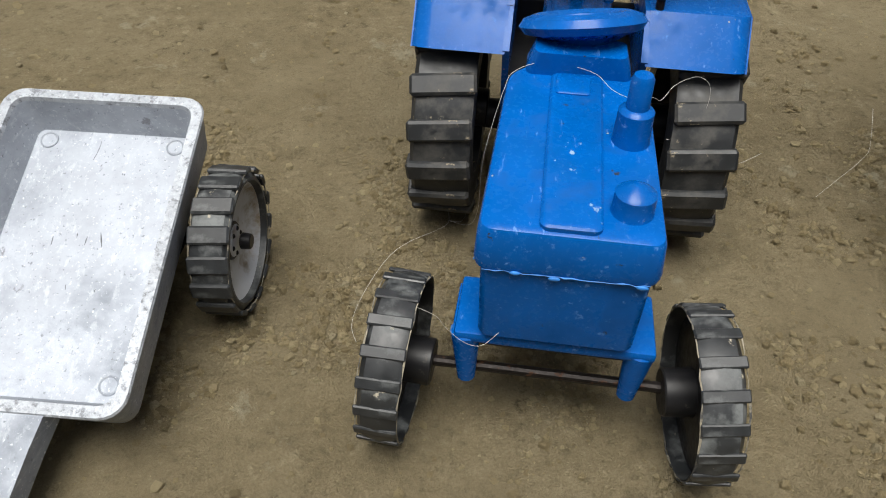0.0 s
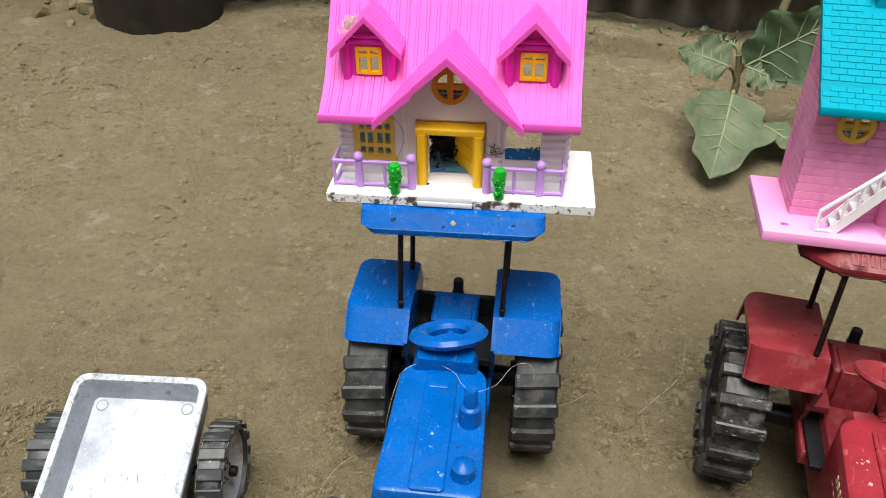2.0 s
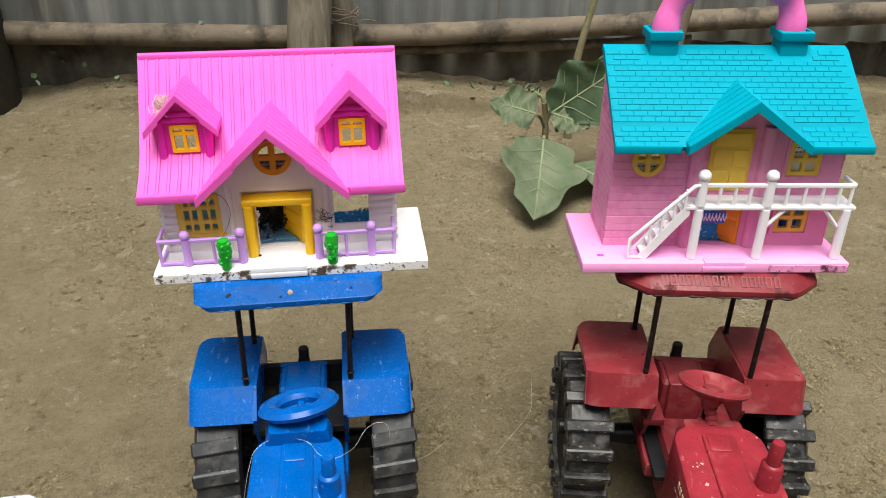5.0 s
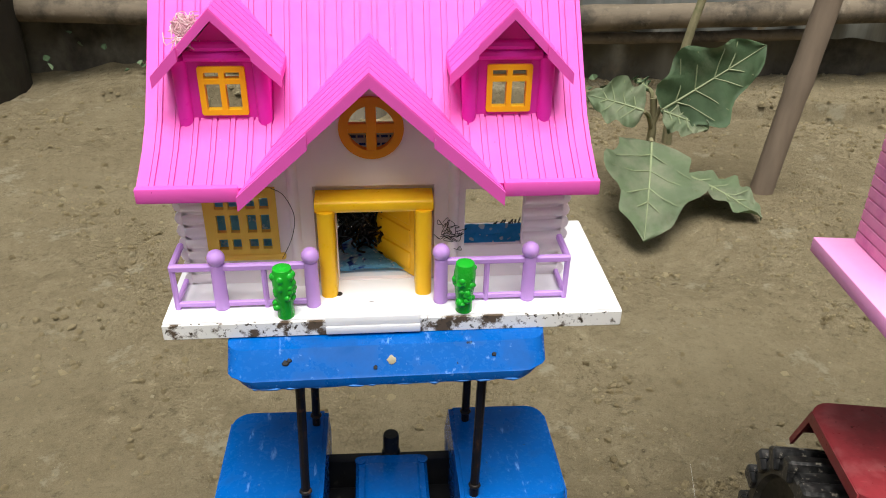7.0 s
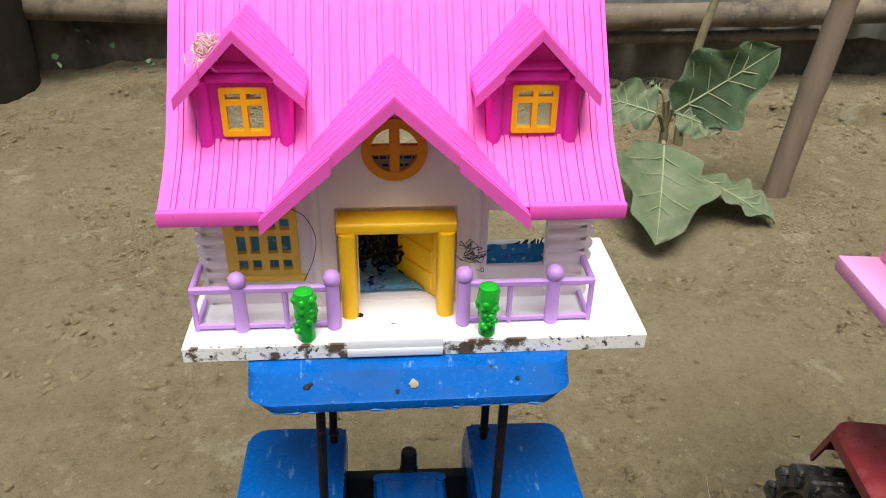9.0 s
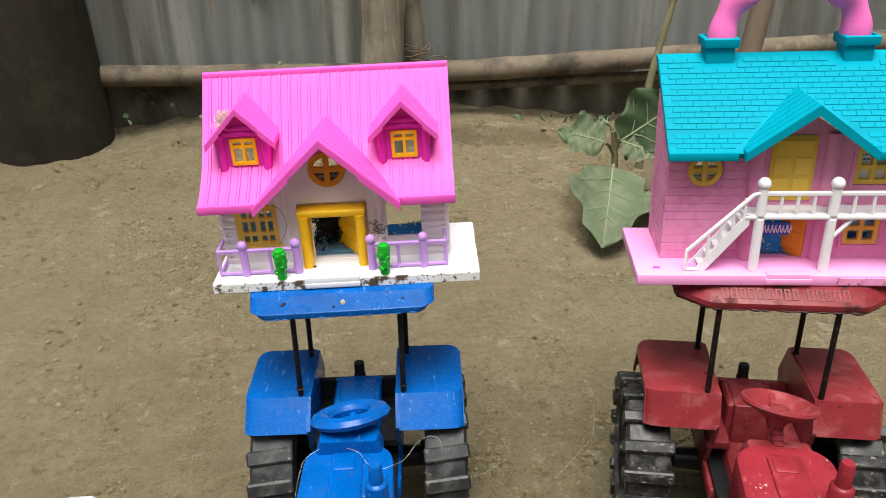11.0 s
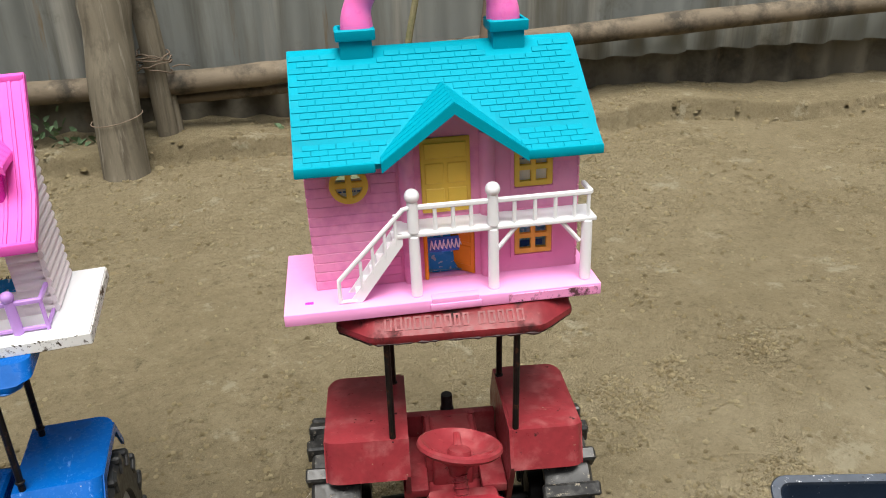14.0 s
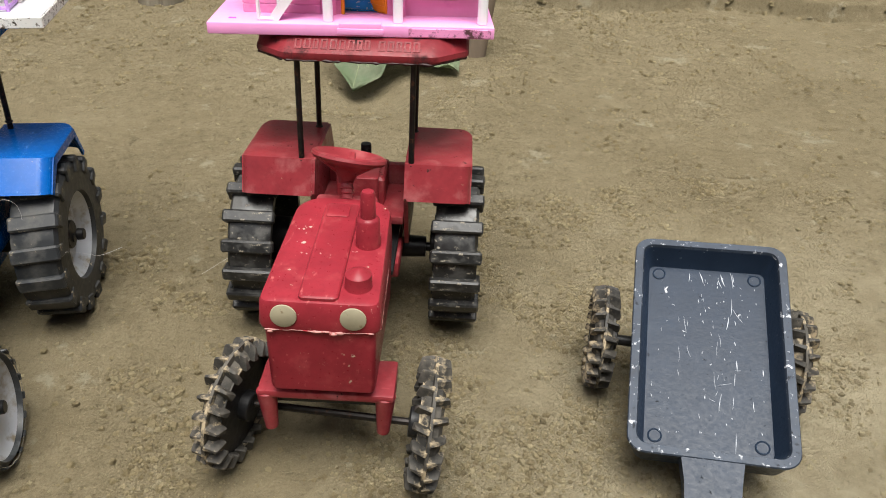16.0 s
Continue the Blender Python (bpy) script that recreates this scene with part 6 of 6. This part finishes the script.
def house_teal_roof(m):
    h = thing("toy_house", m, "light pink plastic doll house with turquoise roof and white balcony", "toy house")
    BT = 0.0070
    bm = bmesh.new()
    box(bm, (-0.0855, 0.0, 0.0), (0.0855, 0.0745, BT), 0.0007)
    base = part("base", bm, rose_base, h, "pale pink base board")
    bm = bmesh.new()
    box(bm, (-0.0085, -0.0012, 0.0012), (0.0190, 0.004, 0.0050), 0.0004)
    box(bm, (-0.0075, -0.0006, 0.003), (0.0180, 0.0055, BT + 0.0010), 0.0004)
    part("step", bm, rose_base, base)
    bm = bmesh.new()
    box(bm, (-0.0745, 0.0095, BT - 0.001), (-0.0700, 0.0120, BT + 0.0003), 0.0002, None, 1)
    part("slot", bm, pink_deep, base, "small square slot in the base")
    bm = bmesh.new()
    box(bm, (0.034, -0.0004, 0.0006), (0.0835, 0.0006, BT - 0.0012), 0.0003, None, 1)
    part("soiled_edge", bm, rose_soiled, base, "front edge smeared with dark dirt")
    WY = 0.0250
    WL, WR, eave = -0.0675, 0.0780, 0.082
    bm = bmesh.new()
    outline = [(WL, BT), (WR, BT), (WR, eave), (0.042, eave), (0.007, 0.106), (-0.028, eave), (WL, eave)]
    holes = [rect(-0.0075, BT + 0.0004, 0.0205, 0.0420), rect(0.0440, 0.0190, 0.0625, 0.0405), rect(0.0440, 0.0590, 0.0625, 0.0790), disc(-0.0455, 0.0668, 0.0092)]
    slab(bm, outline, holes, 0.002, pose(0, WY, 0))
    front = part("front_wall", bm, rose, h)
    for k in range(14):
        z = BT + 0.0054 * k
        if abs(z + 0.0027 - 0.0668) < 0.011:
            wdt = math.sqrt(max(0, 0.0115 ** 2 - (z + 0.0027 - 0.0668) ** 2))
            spans = ((WL, -0.0455 - wdt), (-0.0455 + wdt, -0.0205))
        else:
            spans = ((WL, -0.0205),)
        for a, b in spans:
            if b - a > 0.001:
                bm = bmesh.new()
                box(bm, (a, WY - 0.0005, z + 0.0001), (b, WY + 0.0005, z + 0.0053), 0.0003, None, 1)
                part("clapboard", bm, rose, front)
    for x in (-0.0150, 0.0280):
        bm = bmesh.new()
        rod(bm, (x, WY - 0.0005, BT), (x, WY - 0.0005, 0.090), 0.0042, n=16)
        part("pilaster", bm, rose, front)
    for sx in (WL, WR - 0.002):
        bm = bmesh.new()
        slab(bm, [(WY + 0.002, BT), (0.0715, BT), (0.0715, 0.118), (WY + 0.002, 0.083)], [], 0.002, Matrix.Translation((sx + 0.002, 0, 0)) @ SIDE)
        side = part("side_wall", bm, rose, h)
        for k in range(19):
            z = BT + 0.0054 * k
            start = WY if z < 0.078 else WY + (z - 0.076) * 1.25
            if 0.0715 - start < 0.006:
                continue
            bm = bmesh.new()
            xo = sx - 0.0007 if sx < 0 else sx + 0.0015
            box(bm, (xo, start - 0.0007, z + 0.0004), (xo + 0.0012, 0.0715, z + 0.0052), 0.0003, None, 1)
            part("clapboard", bm, rose, side)
    # roof
    prof = [(0.0070, 0.0830), (0.0200, 0.0912), (0.0210, 0.0932), (0.045, 0.1112), (0.066, 0.1268), (0.072, 0.1285)]
    bm = bmesh.new()
    for k in range(60):
        xa = -0.0715 + 0.157 * k / 60
        mid = abs(xa + 0.0013 - 0.0082)
        strip(bm, xa, xa + 0.157 / 60, cut_profile(prof, 0.1112 - 0.027 * mid / 0.0365 if mid < 0.0365 else 0), 0.0040)
    box(bm, (-0.0717, 0.0060, 0.0785), (-0.0315, 0.0098, 0.0838), 0.0008)
    box(bm, (0.0455, 0.0060, 0.0785), (0.0857, 0.0098, 0.0838), 0.0008)
    bmesh.ops.remove_doubles(bm, verts=bm.verts, dist=1e-5)
    roof = part("roof", bm, teal, h)
    # roof shingles, moulded as flat bricks
    sh = bmesh.new()
    box(sh, (-0.0041, -0.00180, -0.0004), (0.0041, 0.00180, 0.00022), 0.00020, None, 1)
    proto = part("shingle", sh, teal, roof)
    first = True
    rng = random.Random(4)

    def gable_half(z):
        return max(0.0, 0.0365 * (0.1120 - z) / 0.027)
    for (ya, za), (yb, zb), rows in (((0.0070, 0.0830), (0.0200, 0.0912), 4), ((0.0210, 0.0932), (0.066, 0.1268), 13)):
        ang = math.atan2(zb - za, yb - ya)
        for r in range(rows):
            f = (r + 0.55) / (rows + 0.1)
            y, z = ya + (yb - ya) * f, za + (zb - za) * f
            x = -0.0668 + (0.0042 if r % 2 else 0)
            while x < 0.081:
                clear = abs(x - 0.0082) - 0.004 > gable_half(z) if z < 0.1115 else True
                chim = any(abs(x - c) < 0.0135 and z > 0.1205 for c in (-0.0345, 0.0485))
                if clear and not chim:
                    ob = proto if first else new("shingle", proto.data)
                    first = False
                    ob.parent = roof
                    ob.matrix_local = Matrix.Translation((x, y - 0.0002, z + 0.0002)) @ Matrix.Rotation(ang, 4, "X") @ Matrix.Rotation(rng.uniform(-0.01, 0.01), 4, "Z")
                x += 0.0085
    # gable
    g = new("gable")
    g.parent = h
    for s in (-1, 1):
        bm = bmesh.new()
        gable_side(bm, 0.0082, 0.0370, 0.1120, 0.0848, 0.0015, 0.050, s, 0.0042)
        gr = part("gable_roof", bm, teal, g)
        for k in range(8):
            bm = bmesh.new()
            a = 0.0018 + 0.0062 * k
            gable_side(bm, 0.0082, 0.0368, 0.1125, 0.0853, a, a + 0.0055, s, 0.0006)
            part("roof_board", bm, teal, gr)
    # chimneys and handle
    for cx in (-0.0345, 0.0485):
        bm = bmesh.new()
        box(bm, (cx - 0.0088, 0.0620, 0.1150), (cx + 0.0088, 0.0775, 0.1355), 0.0008)
        ch = part("chimney", bm, teal, h)
        bm = bmesh.new()
        loft(bm, [at_level(round_rect(cx - 0.0108 + e, 0.0598 + e, cx + 0.0108 - e, 0.0795 - e, 0.001), z) for z, e in ((0.1335, 0.0004), (0.1345, 0), (0.1387, 0), (0.1394, 0.0008))], True, False)
        loft(bm, [at_level(round_rect(cx - 0.0108 + e, 0.0598 + e, cx + 0.0108 - e, 0.0795 - e, 0.001), z) for z, e in ((0.1394, 0.0008), (0.1394, 0.0022), (0.1357, 0.0024))], False, True)
        part("chimney_cap", bm, teal, ch)
    pts, rad = [], []
    for k in range(49):
        t = k / 48
        a = math.pi * (1 - t)
        cx = 0.0070
        ca, sa = math.cos(a), math.sin(a)
        pts.append((cx + 0.0400 * math.copysign(abs(ca) ** 0.85, ca), 0.0697, 0.1350 + 0.0368 * abs(sa) ** 0.72 + 0.0006 * math.sin(t * 40)))
        rad.append(0.0083 + 0.0009 * math.cos(t * 2 * math.pi * 4 + 0.4))
    bm = bmesh.new()
    tube(bm, pts, rad, 18)
    part("handle", bm, handle_pink, h, "thick knobbly pink carrying handle", 70)
    # doors
    bm = bmesh.new()
    box(bm, (-0.0075, WY - 0.0012, 0.0470), (0.0190, WY + 0.0006, 0.0885), 0.0006)
    for x0, x1, z0, z1 in ((-0.0055, 0.0170, 0.0775, 0.0860), (-0.0055, 0.0048, 0.0500, 0.0610), (0.0065, 0.0170, 0.0500, 0.0610), (-0.0055, 0.0048, 0.0635, 0.0750), (0.0065, 0.0170, 0.0635, 0.0750)):
        box(bm, (x0, WY - 0.0019, z0), (x1, WY - 0.0008, z1), 0.0005, None, 1)
    part("upper_door", bm, ochre, h, "closed ochre panelled balcony door")
    bm = bmesh.new()
    box(bm, (-0.0080, WY - 0.0014, BT), (-0.0058, WY + 0.0012, 0.0425), 0.0005, None, 1)
    D = Matrix.Translation((0.0205, WY + 0.0005, 0)) @ Matrix.Rotation(radians(-42), 4, "Z")
    box(bm, (-0.0155, -0.001, BT + 0.0006), (0.0, 0.001, 0.0415), 0.0005, D)
    box(bm, (-0.0135, -0.0016, 0.012), (-0.002, -0.0006, 0.024), 0.0004, D, 1)
    box(bm, (-0.0135, -0.0016, 0.026), (-0.002, -0.0006, 0.038), 0.0004, D, 1)
    part("lower_door", bm, orange, h, "orange-yellow door standing open")
    for z0, z1 in ((0.0175, 0.0420), (0.0575, 0.0800)):
        bm = bmesh.new()
        frame_bars(bm, 0.0405, z0 - 0.0025, 0.0660, z1 + 0.0025, WY - 0.0012, WY + 0.0004, 0.0020, (), (), 0.001)
        fr = part("window_surround", bm, rose, h)
        bm = bmesh.new()
        frame_bars(bm, 0.0428, z0, 0.0638, z1, WY - 0.0008, WY + 0.0018, 0.0028, (0.0533,), (z0 + 0.0105,), 0.0026)
        part("window", bm, ochre, h, "ochre window with crossing bars")
    bm = bmesh.new()
    round_window(bm, -0.0455, 0.0668, 0.0102, WY - 0.0014, WY + 0.0018)
    part("round_window", bm, ochre, h, "round ochre window with crossing bars")
    printed_paper(h, 0.0445, 0.0625, WY + 0.0023, 0.0560, 0.0790, 9)
    printed_paper(h, -0.0550, -0.0365, WY + 0.0023, 0.0570, 0.0690, 11)
    # balcony
    b = new("balcony")
    b.parent = h
    BY, BZ = 0.0078, 0.0440
    bm = bmesh.new()
    box(bm, (-0.0235, BY - 0.0020, BZ - 0.0024), (0.0833, WY, BZ), 0.0005)
    part("balcony_floor", bm, white, b)
    for x in (-0.0145, 0.0275, 0.0785):
        bm = bmesh.new()
        rod(bm, (x, BY, BT), (x, BY, BZ - 0.002), 0.0031, 0.0029, 14, 0.0004)
        part("post", bm, white, b)
    for x in (-0.0145, 0.0275):
        bm = bmesh.new()
        rod(bm, (x, BY, BZ), (x, BY, BZ + 0.0170), 0.0031, 0.0029, 14, 0.0003)
        ball(bm, (x, BY, BZ + 0.0200), 0.0040)
        part("ball_post", bm, white, b)
    bm = bmesh.new()
    RZ = BZ + 0.0150
    box(bm, (-0.0145, BY - 0.0013, RZ - 0.0026), (0.0805, BY + 0.0013, RZ), 0.0005, None, 1)
    box(bm, (0.0790, BY, RZ - 0.0026), (0.0815, WY - 0.003, RZ), 0.0005, None, 1)
    part("hand_rail", bm, white, b)
    for x in (-0.0030, 0.0065, 0.0160, 0.0390, 0.0500, 0.0610, 0.0715, 0.0790):
        bm = bmesh.new()
        rod(bm, (x, BY, BZ - 0.0005), (x, BY, RZ - 0.001), 0.0011, n=8)
        part("baluster", bm, white, b)
    for xa, xb in ((0.0300, 0.0400), (0.0745, 0.0645)):
        bm = bmesh.new()
        rod(bm, (xa, BY, 0.0300), (xb, BY, BZ - 0.002), 0.0013, n=8)
        part("brace", bm, white, b)
    # stairs
    st = new("stairs")
    st.parent = h
    sx0, sx1 = -0.0500, -0.0205
    for y in (BY - 0.0016, BY + 0.0105):
        bm = bmesh.new()
        slab(bm, [(sx0 - 0.0010, BT), (sx0 + 0.0060, BT), (sx1, BZ - 0.006), (sx1, BZ), (sx1 - 0.003, BZ)], [], 0.0012, pose(0, y, 0))
        part("stringer", bm, white, st)
    for k in range(6):
        f = (k + 0.5) / 6
        bm = bmesh.new()
        x, z = sx0 + 0.003 + (sx1 - sx0 - 0.004) * f, BT + (BZ - BT) * f
        box(bm, (x - 0.0024, BY - 0.0006, z - 0.0006), (x + 0.0030, BY + 0.0108, z + 0.0004), 0.0002, None, 1)
        part("tread", bm, white, st)
    bm = bmesh.new()
    up = 0.0145
    tube(bm, [(sx0 - 0.0055, BY - 0.001, BT + 0.0005), (sx0 - 0.0055, BY - 0.001, BT + 0.0135), (sx1 + 0.001, BY - 0.001, BZ + up - 0.001), (-0.0150, BY - 0.001, BZ + up)], 0.0013, 8)
    tube(bm, [(sx0 - 0.0055, BY - 0.001, BT + 0.0010), (sx0 + 0.003, BY - 0.001, BT + 0.0010)], 0.0011, 8)
    part("stair_rail", bm, white, st)
    for f in (0.22, 0.45, 0.68, 0.88):
        bm = bmesh.new()
        x = sx0 + (sx1 - sx0) * f
        z = BT + (BZ - BT) * f
        rod(bm, (x, BY - 0.001, z - 0.001), (x, BY - 0.001, z + 0.0155), 0.0009, n=8)
        part("baluster", bm, white, st)
    inside = m @ Matrix.Translation((0, 0, BT))
    f = crumpled_film("blue_wrapper", inside, -0.062, 0.0720, 0.0300, 0.0720, "crumpled blue plastic wrapper with white strokes inside a toy house", 0.004, film_blue, 6)
    film_fold(f, -0.0120, 0.0250, 0.0320, 0.0270, 4, film_dots, 0.006)
    film_fold(f, 0.0400, 0.0670, 0.0288, 0.0325, 7, film_blue, 0.004)
    bm = bmesh.new()
    box(bm, (-0.0060, 0.0305, 0.0135), (0.0190, 0.0310, 0.0225), 0.0002, None, 1)
    part("printed_band", bm, film_navy, f, "dark blue band printed on the wrapper")
    bm = bmesh.new()
    box(bm, (0.046, 0.0295, 0.0125), (0.060, 0.0300, 0.0160), 0.0002, None, 1)
    part("printed_band", bm, film_navy, f, "dark blue band printed on the wrapper")
    bm = bmesh.new()
    for k in range(9):
        x = -0.0038 + 0.0023 * k
        tube(bm, [(x, 0.0303, 0.0152), (x + 0.0009, 0.0303, 0.0208)], 0.00040, 6)
        tube(bm, [(x + 0.0009, 0.0303, 0.0208 - 0.002 * (k % 2)), (x + 0.0018, 0.0303, 0.0158)], 0.00036, 6)
    part("printed_strokes", bm, film_pale, f, "white strokes printed on the wrapper")
    return h


# ---- the place ----
build_ground()
build_crumbs()
build_shade_walls()
build_fence()
build_posts()
build_plant()
build_creeper()
build_threads()

BLUE = dict(label="blue plastic toy tractor with a flat roof carrying a doll house", hood=blue, paint=blue, dark=blue, front=-0.168, band=0.1005, top=0.1177, down=0.0025, pipe_x=0.0195, lamps=False, worn=scuff_blue, pipe_tall=1.0, edge=edge_blue, roof_edge=edge_blue, fend_low=0.1105, bracket=0.003, wheel_size=1.0, fend_kink=(-0.0225, 0.1290), front_w=0.0160, roof_cut=0.0065,
            wheel_z=0.1335, wheel_tilt=-21, wheel_roll=-7, spring=False, fend_back=0.1293, rear_x=(0.0580, 0.0615), rear_r=0.0565, rear_w=0.029, rear_style="blocks", rear_mat=rubber, rim=rim_grey,
            rim_label="grey recessed rim", front_at=((-0.0595, -0.156), (0.0590, -0.156)), front_r=0.0345, front_style="thin", front_mat=rubber_grey, front_rim=rim_grey, camber=(2, -3), steer=(-3, 5),
            fend_in=(0.0315, 0.0300), board=black, roof_x=-0.0025, roof_z=0.2090, roof_roll=-1.5, roof_tilt=2.4, roof_front=-0.0100, roof_low=-0.0132, roof_break=-0.0090, roof_half=0.0600, fend_out=0.0745, roof_mat=blue, marks=False, rod_mat=iron, rods=((0.0363, 0.0348), (0.0338, 0.0352)))
RED = dict(BLUE, label="red plastic toy tractor with a flat roof carrying a doll house", hood=red_bright, paint=red, dark=red, front=-0.178, band=0.1110, top=0.1280, down=0.003, pipe_x=0.0185, lamps=True, worn=scuff_red, pipe_tall=1.22, edge=edge_pink, roof_edge=edge_black, fend_low=0.1130, bracket=0.0055, wheel_size=0.88, fend_kink=(-0.0310, 0.1360), front_w=0.0130, roof_cut=0.019,
           wheel_z=0.1530, wheel_tilt=-18, wheel_roll=7, spring=True, fend_back=0.134, rear_x=(0.0705, 0.0675), rear_r=0.0570, rear_w=0.029, rear_style="bars", rear_mat=rubber_black, rim=black, rim_label="",
           front_at=((-0.0535, -0.157), (0.0560, -0.166)), front_r=0.0380, front_style="cleats", front_mat=rubber_mud, front_rim=black, camber=(4, 6), steer=(-14, 0), roof_front=-0.0130, roof_low=-0.0128, roof_break=-0.0078, roof_half=0.0655, fend_in=(0.0285, 0.0335), board=red, roof_x=0.003, roof_z=0.2146, roof_roll=-0.8, roof_tilt=-0.4, fend_out=0.0750, roof_mat=red_worn, marks=True, rods=((0.0355, 0.0335), (0.0355, 0.0345)))
tractor(pose(0.0497, 0.3418, -0.0025, 0, 0, -8.7), BLUE)
tractor(pose(0.3183, 0.2804, -0.003, 0, 0, -18.3), RED)
house_pink_roof(pose(0.0479, 0.3255, 0.2068, 2.4, -1.2, -8.9))
house_teal_roof(pose(0.3085, 0.2575, 0.2118, -0.6, -0.7, -15.0))
trailer(pose(-0.1674, 0.2705, 0, 0, 0, -5.1), silver, silver_rim, rubber_grey, "ribs", rim_grey, "silver plastic toy trailer tipped forward on its drawbar", 21.8, 0.0, 0.0784)
trailer(pose(0.5070, 0.1322, 0, 0, 0, -26.5), slate, slate_rim, rubber_mud, "cleats", black, "scratched dark grey plastic toy trailer tipped forward on its drawbar", 24.5, -5.0, 0.0850, 0.0125, 0.0600)
